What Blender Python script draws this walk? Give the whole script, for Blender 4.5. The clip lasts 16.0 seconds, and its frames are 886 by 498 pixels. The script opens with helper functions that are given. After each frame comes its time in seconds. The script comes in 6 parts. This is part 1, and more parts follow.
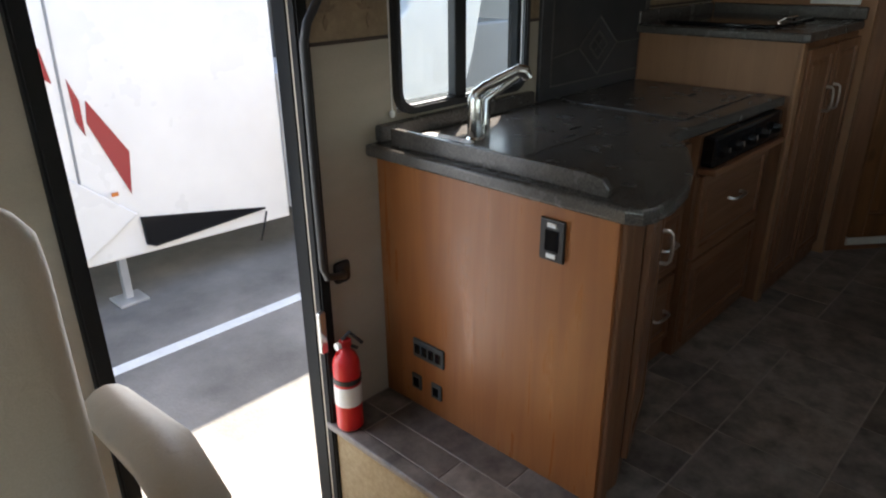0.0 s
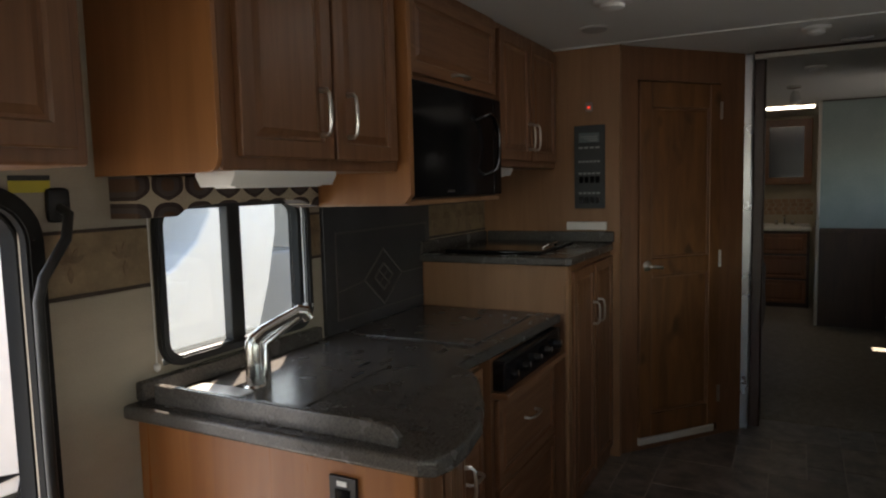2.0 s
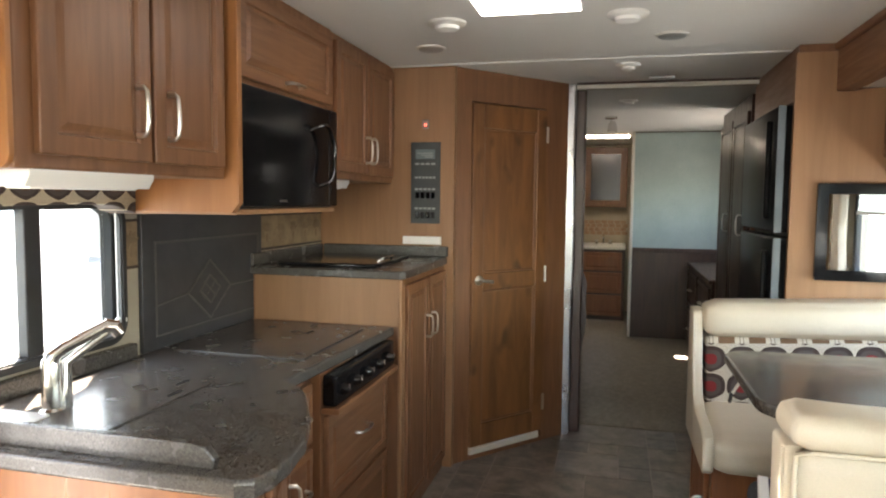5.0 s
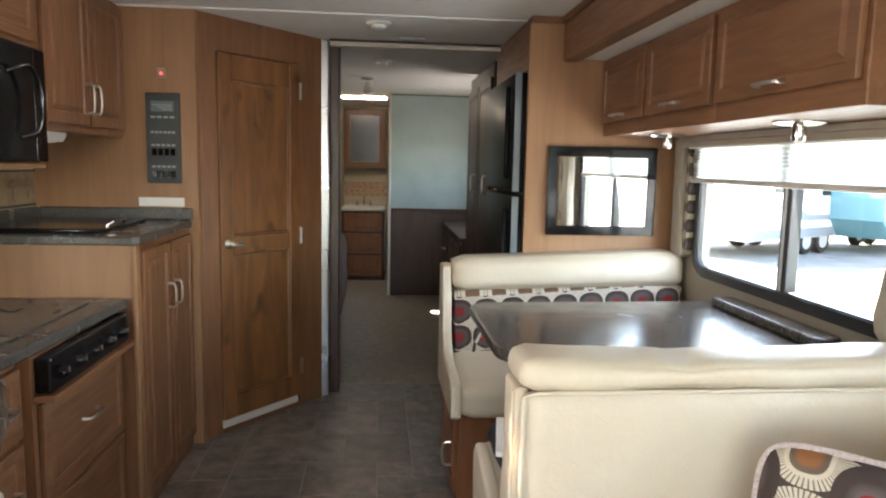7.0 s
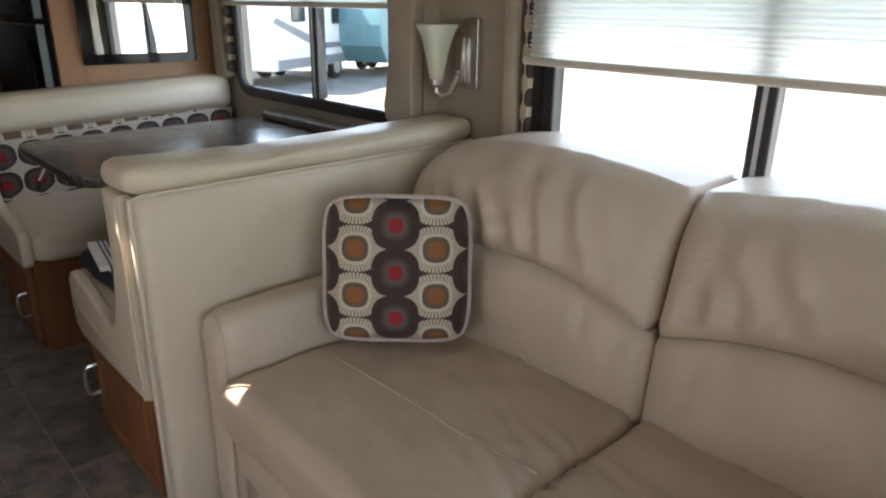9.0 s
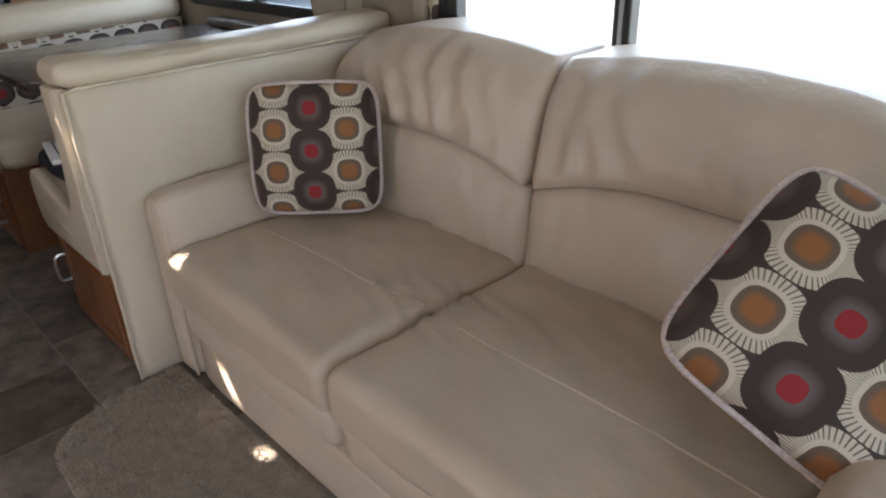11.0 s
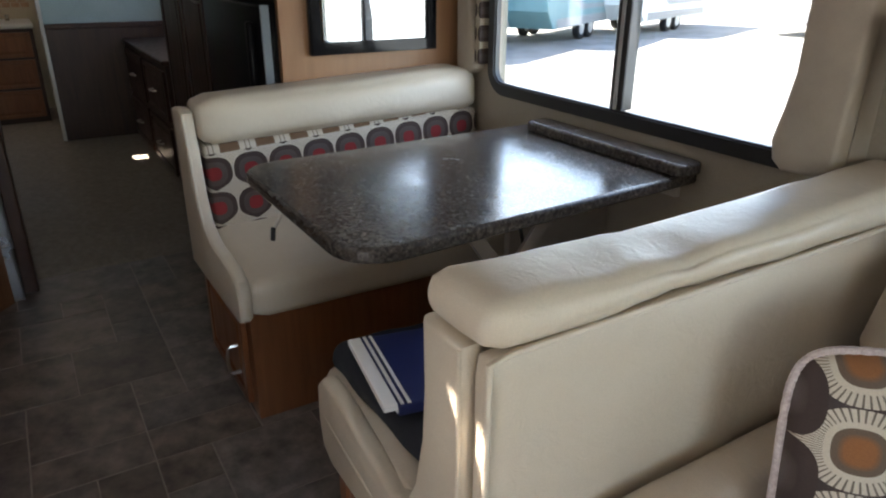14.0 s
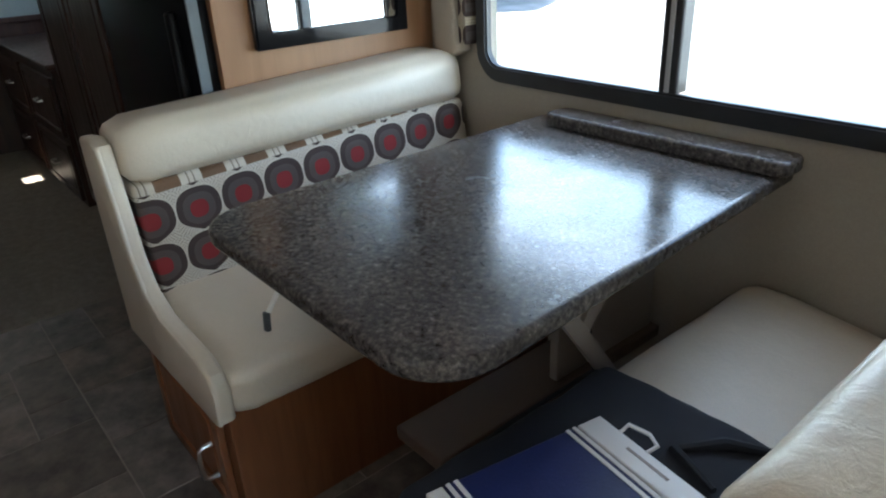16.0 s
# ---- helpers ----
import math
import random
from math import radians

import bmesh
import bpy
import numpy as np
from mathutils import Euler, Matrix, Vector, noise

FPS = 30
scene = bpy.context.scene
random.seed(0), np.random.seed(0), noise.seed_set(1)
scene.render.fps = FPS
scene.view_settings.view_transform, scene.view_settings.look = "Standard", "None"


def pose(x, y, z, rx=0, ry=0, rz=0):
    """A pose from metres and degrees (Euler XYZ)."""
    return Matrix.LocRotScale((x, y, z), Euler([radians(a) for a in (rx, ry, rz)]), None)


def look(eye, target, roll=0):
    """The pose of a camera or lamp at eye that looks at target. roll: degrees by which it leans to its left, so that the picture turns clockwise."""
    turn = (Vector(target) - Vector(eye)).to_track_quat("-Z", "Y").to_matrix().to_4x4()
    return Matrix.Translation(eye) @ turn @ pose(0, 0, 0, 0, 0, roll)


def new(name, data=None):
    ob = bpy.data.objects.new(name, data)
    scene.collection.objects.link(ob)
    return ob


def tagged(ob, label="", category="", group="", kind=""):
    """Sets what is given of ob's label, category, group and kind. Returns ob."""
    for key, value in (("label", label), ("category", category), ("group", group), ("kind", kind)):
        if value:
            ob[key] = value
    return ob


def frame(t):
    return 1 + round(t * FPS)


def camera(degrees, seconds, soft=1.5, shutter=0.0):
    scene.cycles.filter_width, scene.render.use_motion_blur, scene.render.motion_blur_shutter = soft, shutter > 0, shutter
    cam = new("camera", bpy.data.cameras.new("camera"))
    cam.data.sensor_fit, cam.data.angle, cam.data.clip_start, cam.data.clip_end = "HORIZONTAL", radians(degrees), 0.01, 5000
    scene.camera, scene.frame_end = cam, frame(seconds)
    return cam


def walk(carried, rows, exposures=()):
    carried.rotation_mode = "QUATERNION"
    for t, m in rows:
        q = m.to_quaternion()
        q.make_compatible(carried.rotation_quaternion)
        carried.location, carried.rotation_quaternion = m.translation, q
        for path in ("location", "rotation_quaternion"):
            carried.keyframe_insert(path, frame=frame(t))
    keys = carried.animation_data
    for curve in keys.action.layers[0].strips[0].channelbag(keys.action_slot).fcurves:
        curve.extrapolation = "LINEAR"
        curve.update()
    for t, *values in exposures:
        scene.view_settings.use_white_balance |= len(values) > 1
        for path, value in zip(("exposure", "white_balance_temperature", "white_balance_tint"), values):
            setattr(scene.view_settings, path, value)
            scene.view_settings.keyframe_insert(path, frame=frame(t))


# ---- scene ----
cam = camera(66.0, 16.0, 2.1)
PATH = [
    (0, (0.155, 0.418, 1.392), (1.482, 1.694, 0.608), -0.7),
    (0.5, (0.261, 0.483, 1.419), (1.68, 1.81, 0.943), -1.1),
    (1, (0.303, 0.483, 1.431), (1.844, 1.728, 1.155), -0.6),
    (1.5, (0.3, 0.456, 1.433), (1.97, 1.54, 1.241), -0.9),
    (2, (0.301, 0.44, 1.43), (2.068, 1.356, 1.243), -1.4),
    (2.5, (0.29, 0.424, 1.425), (2.125, 1.199, 1.24), -0.9),
    (3, (0.303, 0.436, 1.416), (2.146, 1.187, 1.217), -0.7),
    (3.2, (0.301, 0.427, 1.423), (2.135, 1.198, 1.223), -0.9),
    (5.3, (0.333, 0.408, 1.421), (2.293, 0.772, 1.262), 0.8),
    (5.5, (0.353, 0.393, 1.422), (2.327, 0.663, 1.244), 1),
    (6, (0.374, 0.387, 1.421), (2.358, 0.536, 1.22), 0.7),
    (6.5, (0.383, 0.372, 1.415), (2.37, 0.385, 1.188), 0.8),
    (7, (0.394, 0.366, 1.406), (2.369, 0.178, 1.161), 1.2),
    (7.5, (0.392, 0.348, 1.399), (2.328, -0.045, 1.09), 0.3),
    (8, (0.374, 0.363, 1.385), (2.242, -0.217, 0.971), 0.5),
    (8.5, (0.273, 0.48, 1.37), (1.935, -0.507, 0.856), 0.2),
    (9, (0.141, 0.577, 1.368), (1.506, -0.719, 0.694), 0.9),
    (9.2, (0.08, 0.594, 1.369), (1.362, -0.788, 0.705), -0.1),
    (11.3, (-0.231, 0.579, 1.336), (1.084, -0.616, 0.421), -1.4),
    (11.5, (-0.131, 0.609, 1.356), (1.251, -0.57, 0.519), -0.7),
    (12, (0.094, 0.609, 1.361), (1.57, -0.468, 0.542), -0.9),
    (12.5, (0.342, 0.513, 1.396), (1.93, -0.433, 0.63), 0.2),
    (13, (0.576, 0.504, 1.409), (2.251, -0.319, 0.69), 0.6),
    (13.5, (0.87, 0.533, 1.406), (2.491, -0.371, 0.662), 1.4),
    (14, (1.148, 0.498, 1.395), (2.72, -0.469, 0.625), 0.4),
    (14.5, (1.373, 0.479, 1.401), (2.861, -0.589, 0.597), 1.1),
    (15, (1.552, 0.526, 1.383), (2.907, -0.673, 0.531), -3.3),
    (15.5, (1.669, 0.556, 1.384), (2.975, -0.672, 0.497), -3.9),
    (16, (1.733, 0.43, 1.376), (3.14, -0.707, 0.524), -2.8),
]
EXPOSURES = [(0.0, 2.25, 6700, 12), (0.6, 1.9, 6700, 12), (1.0, 1.5, 6800, 12), (1.5, 1.5, 6900, 13), (2.0, 2.2, 7500, 16), (2.5, 3.15, 8100, 18), (3.0, 3.8, 8200, 19), (5.4, 4.38, 7500, 15), (6.5, 4.4, 7400, 16), (7.4, 4.05, 7400, 17),
             (8.0, 3.58, 7300, 18), (8.5, 3.2, 7350, 18), (9.2, 2.82, 7200, 18), (11.3, 3.07, 7050, 19), (12.5, 3.08, 7250, 19), (13.0, 3.28, 7300, 19), (14.0, 3.25, 6950, 17), (14.5, 3.17, 6700, 14), (15.0, 3.3, 6500, 12), (16.0, 3.55, 6400, 11)]
walk(cam, [(t, look(eye, target, roll)) for t, eye, target, roll in PATH], EXPOSURES)

# ---- world and light ----
world = bpy.data.worlds.new("sky")
scene.world = world
world.use_nodes = True
wn = world.node_tree
sky = wn.nodes.new("ShaderNodeTexSky")
sky.sky_type, sky.sun_disc = "NISHITA", False
SUN_ELEV, SUN_ROT = 52.0, 56.0
sky.sun_elevation, sky.sun_rotation = radians(SUN_ELEV), radians(SUN_ROT)
wn.nodes["Background"].inputs[1].default_value = 0.15
wn.links.new(sky.outputs[0], wn.nodes["Background"].inputs[0])
sun = new("sun", bpy.data.lights.new("sun", "SUN"))
sun.data.energy, sun.data.angle, sun.data.color = 5.0, radians(0.5), (1.0, 0.95, 0.87)
sa, se = radians(SUN_ROT), radians(SUN_ELEV)
sun.matrix_world = look((0, 0, 9), Vector((0, 0, 9)) - Vector((math.sin(sa) * math.cos(se), math.cos(sa) * math.cos(se), math.sin(se))))


def window_light(name, eye, target, w, h, watts, tint=(0.93, 0.97, 1.0)):
    """Daylight that enters by an opening."""
    ob = new(name, bpy.data.lights.new(name, "AREA"))
    ob.data.shape, ob.data.size, ob.data.size_y, ob.data.energy, ob.data.color = "RECTANGLE", w, h, watts, tint
    ob.matrix_world = look(eye, target)
    return ob


window_light("daylight_windshield", (-1.85, 0.75, 1.35), (0, 0.75, 1.1), 2.1, 1.0, 1.3)
window_light("daylight_door", (0.9, 2.06, 0.55), (0.9, 0, 0.4), 0.50, 1.5, 1.1)
window_light("daylight_sofa_window", (0.55, -1.10, 1.12), (0.55, 1, 0.9), 1.7, 0.34, 0.6, (0.80, 0.91, 1.0))
window_light("daylight_dinette_window", (2.75, -1.10, 1.18), (2.75, 1, 0.9), 1.1, 0.36, 0.5, (0.80, 0.91, 1.0))
window_light("daylight_kitchen_window", (1.88, 2.02, 1.17), (1.88, 0, 0.9), 0.58, 0.4, 0.18)
window_light("daylight_bedroom_window", (6.2, -0.86, 1.5), (6.2, 1, 1.0), 1.0, 0.5, 0.25)

# ---- materials ----


def mat(name, color, rough=0.5, metal=0.0, **kw):
    m = bpy.data.materials.new(name)
    m.use_nodes = True
    b = m.node_tree.nodes["Principled BSDF"]
    b.inputs["Base Color"].default_value = (*color, 1)
    b.inputs["Roughness"].default_value, b.inputs["Metallic"].default_value = rough, metal
    for k, v in kw.items():
        b.inputs[k.replace("_", " ").title() if k != "ior" else "IOR"].default_value = v
    return m


def nodes_of(m):
    t = m.node_tree
    return t, t.nodes["Principled BSDF"]


def coords(t, scale=(1, 1, 1), shift=True):
    tc = t.nodes.new("ShaderNodeTexCoord")
    mp = t.nodes.new("ShaderNodeMapping")
    mp.inputs["Scale"].default_value = scale
    t.links.new(tc.outputs["Object"], mp.inputs[0])
    if shift:
        oi = t.nodes.new("ShaderNodeObjectInfo")
        cb = t.nodes.new("ShaderNodeCombineXYZ")
        mu = t.nodes.new("ShaderNodeMath")
        mu.operation = "MULTIPLY"
        mu.inputs[1].default_value = 37.0
        t.links.new(oi.outputs["Random"], mu.inputs[0])
        for i in range(3):
            t.links.new(mu.outputs[0], cb.inputs[i])
        t.links.new(cb.outputs[0], mp.inputs["Location"])
    return mp.outputs[0]


def noise_node(t, vec, scale, detail=4.0, rough=0.55, dist=0.0):
    n = t.nodes.new("ShaderNodeTexNoise")
    n.inputs["Scale"].default_value, n.inputs["Detail"].default_value = scale, detail
    n.inputs["Roughness"].default_value, n.inputs["Distortion"].default_value = rough, dist
    t.links.new(vec, n.inputs["Vector"])
    return n.outputs[0]


def ramp(t, fac, stops):
    r = t.nodes.new("ShaderNodeValToRGB")
    e = r.color_ramp.elements
    while len(e) < len(stops):
        e.new(0.5)
    for i, (p, c) in enumerate(stops):
        e[i].position, e[i].color = p, (*c, 1)
    t.links.new(fac, r.inputs[0])
    return r.outputs[0]


def mix(t, fac, a, b, mode="MIX"):
    n = t.nodes.new("ShaderNodeMix")
    n.data_type, n.blend_type = "RGBA", mode
    for sock, v in ((n.inputs[0], fac), (n.inputs[6], a), (n.inputs[7], b)):
        if isinstance(v, (int, float)):
            sock.default_value = v
        elif isinstance(v, tuple):
            sock.default_value = (*v, 1)
        else:
            t.links.new(v, sock)
    return n.outputs[2]


def bump(t, b, height, strength=0.2, dist=0.01):
    n = t.nodes.new("ShaderNodeBump")
    n.inputs["Strength"].default_value, n.inputs["Distance"].default_value = strength, dist
    t.links.new(height, n.inputs["Height"])
    t.links.new(n.outputs[0], b.inputs["Normal"])


def wood(name, dark, light, grain=(14, 14, 1.2), rough=0.38, knots=0.0):
    """Stained wood: long grain, broad tone changes, faint pores."""
    m = mat(name, light, rough)
    t, b = nodes_of(m)
    v = coords(t, grain)
    g = noise_node(t, v, 2.4, 5, 0.55, 0.8)
    c = ramp(t, g, [(0.22, dark), (0.50, tuple((x + y) / 2 for x, y in zip(dark, light))), (0.78, light)])
    v2 = coords(t, (3, 3, 0.8))
    broad = noise_node(t, v2, 1.6, 2)
    c = mix(t, ramp(t, broad, [(0.3, (0, 0, 0)), (0.75, (0.55, 0.55, 0.55))]), c, mix(t, 1.0, c, (0.72, 0.66, 0.6), "MULTIPLY"))
    if knots:
        k = noise_node(t, coords(t, (7, 7, 4)), 1.1, 1)
        c = mix(t, ramp(t, k, [(0.66, (0, 0, 0)), (0.76, (knots, knots, knots))]), c, tuple(x * 0.3 for x in dark))
    t.links.new(c, b.inputs["Base Color"])
    t.links.new(ramp(t, g, [(0.2, (rough + 0.12,) * 3), (0.8, (rough - 0.08,) * 3)]), b.inputs["Roughness"])
    bump(t, b, g, 0.04, 0.004)
    return m


def speckled(name, stops, scale=160, rough=0.25, big=12):
    m = mat(name, stops[0][1], rough)
    t, b = nodes_of(m)
    v = coords(t, (1, 1, 1), False)
    n = noise_node(t, v, scale, 3, 0.7)
    c = ramp(t, n, stops)
    n2 = noise_node(t, v, big, 3)
    c = mix(t, ramp(t, n2, [(0.35, (0, 0, 0)), (0.7, (0.5, 0.5, 0.5))]), c, mix(t, 1.0, c, (0.6, 0.58, 0.56), "MULTIPLY"))
    t.links.new(c, b.inputs["Base Color"])
    t.links.new(ramp(t, n2, [(0.3, (rough - 0.06,) * 3), (0.8, (rough + 0.1,) * 3)]), b.inputs["Roughness"])
    return m


def cloudy(name, a, c2, scale=6, rough=0.6, fine=220, strength=0.25, dist=0.002, stretch=(1, 1, 1), metal=0.0):
    """A surface whose tone drifts between two colours, with a fine grain in relief."""
    m = mat(name, a, rough, metal)
    t, b = nodes_of(m)
    v = coords(t, stretch)
    n = noise_node(t, v, scale, 5, 0.6)
    f = noise_node(t, v, fine, 3, 0.6)
    c = ramp(t, n, [(0.3, a), (0.7, c2)])
    c = mix(t, 0.22, c, mix(t, 1.0, c, ramp(t, f, [(0.3, (0.55, 0.55, 0.55)), (0.7, (1.0, 1.0, 1.0))]), "MULTIPLY"))
    t.links.new(c, b.inputs["Base Color"])
    t.links.new(ramp(t, n, [(0.3, (max(rough - 0.06, 0.02),) * 3), (0.7, (rough + 0.06,) * 3)]), b.inputs["Roughness"])
    bump(t, b, f, strength, dist)
    return m


def leather(name, a, c2):
    m = cloudy(name, a, c2, 3.0, 0.43, 420, 0.12, 0.0015)
    t, b = nodes_of(m)
    v = coords(t, (1, 1, 1))
    w = noise_node(t, v, 7, 2, 0.45, 0.4)
    n = t.nodes["Bump"]
    n2 = t.nodes.new("ShaderNodeBump")
    n2.inputs["Strength"].default_value, n2.inputs["Distance"].default_value = 0.3, 0.014
    t.links.new(w, n2.inputs["Height"])
    n3 = t.nodes.new("ShaderNodeBump")
    n3.inputs["Strength"].default_value, n3.inputs["Distance"].default_value = 0.4, 0.004
    t.links.new(noise_node(t, v, 30, 4, 0.6, 1.4), n3.inputs["Height"])
    t.links.new(n3.outputs[0], n2.inputs["Normal"])
    t.links.new(n2.outputs[0], n.inputs["Normal"])
    return m


def math_op(t, op, a, b=None, c=None):
    n = t.nodes.new("ShaderNodeMath")
    n.operation = op
    for i, v in enumerate((a, b, c)):
        if v is None:
            continue
        if isinstance(v, (int, float)):
            n.inputs[i].default_value = v
        else:
            t.links.new(v, n.inputs[i])
    return n.outputs[0]


def medallion(name, pitch_u, pitch_v, ground, two=True, au="X", av="Z", red=(0.30, 0.02, 0.025), off=(0.0, 0.0), slope=0.0, band=None):
    """Woven fabric with rows of rounded medallions: red hearts in brown ovals, and tan hearts in cream ovals with fine rays."""
    m = mat(name, ground, 0.85)
    t, b = nodes_of(m)
    tc = t.nodes.new("ShaderNodeTexCoord")
    sp = t.nodes.new("ShaderNodeSeparateXYZ")
    t.links.new(tc.outputs["Object"], sp.inputs[0])
    u = math_op(t, "ADD", math_op(t, "DIVIDE", sp.outputs[au], pitch_u), 20.0 + off[0])
    v = math_op(t, "ADD", math_op(t, "DIVIDE", math_op(t, "ADD", sp.outputs[av], math_op(t, "MULTIPLY", sp.outputs[au], slope)), pitch_v), 20.0 + off[1])

    def cell(du, dv, ru, rv, point=""):
        fu = math_op(t, "SUBTRACT", math_op(t, "FRACT", math_op(t, "ADD", u, du)), 0.5)
        fv = math_op(t, "SUBTRACT", math_op(t, "FRACT", math_op(t, "ADD", v, dv)), 0.5)
        nu, nv = math_op(t, "DIVIDE", math_op(t, "ABSOLUTE", fu), ru), math_op(t, "DIVIDE", math_op(t, "ABSOLUTE", fv), rv)
        if point == "side":
            nv = math_op(t, "DIVIDE", nv, math_op(t, "MAXIMUM", math_op(t, "SUBTRACT", 1.0, math_op(t, "MULTIPLY", math_op(t, "POWER", nu, 5.0), 0.75)), 0.1))
        if point == "foot":
            low = math_op(t, "MAXIMUM", math_op(t, "DIVIDE", math_op(t, "MULTIPLY", fv, -1.0), rv), 0.0)
            nu = math_op(t, "DIVIDE", nu, math_op(t, "MAXIMUM", math_op(t, "SUBTRACT", 1.0, math_op(t, "MULTIPLY", math_op(t, "POWER", low, 3.0), 0.8)), 0.1))
        pu, pv = math_op(t, "POWER", nu, 2.6), math_op(t, "POWER", nv, 2.6)
        d = math_op(t, "POWER", math_op(t, "ADD", pu, pv), 0.385)
        ang = math_op(t, "ARCTAN2", fv, fu)
        return d, ang

    def under(d, r):
        return math_op(t, "LESS_THAN", d, r)

    brown, grey, cream, tan = (0.055, 0.036, 0.031), (0.12, 0.095, 0.088), (0.62, 0.55, 0.44), (0.30, 0.12, 0.04)
    if two:
        da, _ = cell(0.5, 0.0, 0.30, 0.52)
        db, ang = cell(0.0, 0.5, 0.298, 0.49)
        fu = math_op(t, "SUBTRACT", math_op(t, "FRACT", u), 0.5)
        fv = math_op(t, "SUBTRACT", math_op(t, "FRACT", math_op(t, "ADD", v, 0.5)), 0.5)
        au_, av_ = math_op(t, "ABSOLUTE", fu), math_op(t, "ABSOLUTE", fv)
        reach = math_op(t, "MAXIMUM", math_op(t, "DIVIDE", math_op(t, "SUBTRACT", 0.49, au_), 0.24), 0.0)
        tip = math_op(t, "MULTIPLY", math_op(t, "LESS_THAN", av_, math_op(t, "MULTIPLY", math_op(t, "POWER", reach, 2.6), 0.26)), math_op(t, "GREATER_THAN", au_, 0.2))
        shape = math_op(t, "MAXIMUM", under(db, 1.0), tip)
        rays = math_op(t, "GREATER_THAN", math_op(t, "SINE", math_op(t, "MULTIPLY", ang, 60.0)), 0.55)
        edge = math_op(t, "MULTIPLY", math_op(t, "MULTIPLY", rays, math_op(t, "GREATER_THAN", db, 0.70)), 0.8)
        c = mix(t, shape, ground, mix(t, edge, cream, brown))
        c = mix(t, under(db, 0.56), c, ramp(t, db, [(0.30, tan), (0.44, (0.15, 0.105, 0.075))]))
        c = mix(t, under(da, 0.99), c, brown)
        c = mix(t, under(da, 0.66), c, ramp(t, da, [(0.34, tuple(x * 1.15 for x in grey)), (0.64, brown)]))
        c = mix(t, under(da, 0.31), c, red)
    else:
        da, ang = cell(0.0, 0.0, 0.48, 0.48, "foot")
        rays = math_op(t, "GREATER_THAN", math_op(t, "SINE", math_op(t, "MULTIPLY", ang, 60.0)), 0.55)
        far = math_op(t, "GREATER_THAN", da, 1.06)
        c = mix(t, math_op(t, "MULTIPLY", rays, far), ground, tuple(x * 0.55 for x in ground))
        c = mix(t, under(da, 1.0), c, brown)
        c = mix(t, under(da, 0.72), c, tuple(x * 0.72 for x in grey))
        c = mix(t, under(da, 0.40), c, red)
        if band:
            high = math_op(t, "ADD", sp.outputs[av], math_op(t, "MULTIPLY", sp.outputs[au], slope))
            side = math_op(t, "ABSOLUTE", math_op(t, "SUBTRACT", math_op(t, "FRACT", math_op(t, "ADD", u, 0.5)), 0.5))
            row = math_op(t, "GREATER_THAN", high, band)
            c = mix(t, row, c, ground)
            c = mix(t, math_op(t, "MULTIPLY", row, math_op(t, "LESS_THAN", side, 0.27)), c, (0.17, 0.095, 0.05))
            c = mix(t, math_op(t, "MULTIPLY", row, math_op(t, "LESS_THAN", math_op(t, "ABSOLUTE", math_op(t, "SUBTRACT", side, 0.44)), 0.015)), c, (0.25, 0.2, 0.16))
    weave = noise_node(t, tc.outputs["Object"], 520, 2)
    c = mix(t, 0.35, c, mix(t, 1.0, c, ramp(t, weave, [(0.3, (0.5, 0.5, 0.5)), (0.7, (1, 1, 1))]), "MULTIPLY"))
    t.links.new(c, b.inputs["Base Color"])
    bump(t, b, weave, 0.35, 0.002)
    return m


WOOD = wood("cabinet_wood", (0.162, 0.071, 0.033), (0.258, 0.119, 0.056))
WOOD_X = wood("cabinet_wood_level", (0.162, 0.071, 0.033), (0.258, 0.119, 0.056), (1.2, 14, 14))
PANEL = wood("panel_wood", (0.285, 0.147, 0.072), (0.37, 0.196, 0.097), (10, 10, 0.8), 0.42)
ALDER = wood("knotty_wood", (0.125, 0.052, 0.019), (0.28, 0.122, 0.045), (7, 7, 1.1), 0.36, 0.75)
DARKWOOD = wood("dark_wood", (0.036, 0.015, 0.010), (0.075, 0.033, 0.019))
BASEWOOD = wood("base_wood", (0.20, 0.075, 0.030), (0.32, 0.125, 0.050))
CREAM = leather("cream_leather", (0.615, 0.525, 0.405), (0.69, 0.60, 0.47))
SOFA = leather("beige_leather", (0.56, 0.46, 0.36), (0.64, 0.535, 0.425))
TANSEAT = leather("tan_leather", (0.51, 0.41, 0.31), (0.58, 0.48, 0.37))
COUNTER = speckled("counter_laminate", [(0.30, (0.025, 0.023, 0.022)), (0.46, (0.075, 0.068, 0.061)), (0.60, (0.105, 0.096, 0.088)), (0.76, (0.17, 0.157, 0.145))], 230, 0.23)
TABLETOP = speckled("table_laminate", [(0.30, (0.018, 0.015, 0.014)), (0.46, (0.062, 0.055, 0.05)), (0.58, (0.105, 0.092, 0.082)), (0.66, (0.16, 0.14, 0.125)), (0.74, (0.27, 0.25, 0.23))], 95, 0.2)
WALLVINYL = cloudy("wall_vinyl", (0.40, 0.345, 0.265), (0.47, 0.41, 0.325), 2.5, 0.7, 160, 0.3, 0.002, (1, 1, 3))
CEILING = cloudy("ceiling_vinyl", (0.80, 0.80, 0.775), (0.84, 0.84, 0.815), 1.2, 0.65, 200, 0.15, 0.001)
SLIDEWALL = cloudy("slide_vinyl", (0.36, 0.31, 0.24), (0.43, 0.37, 0.29), 2.0, 0.7, 180, 0.3, 0.002)
FABRIC = cloudy("panel_fabric", (0.42, 0.355, 0.28), (0.50, 0.43, 0.34), 8, 0.9, 600, 0.5, 0.002)
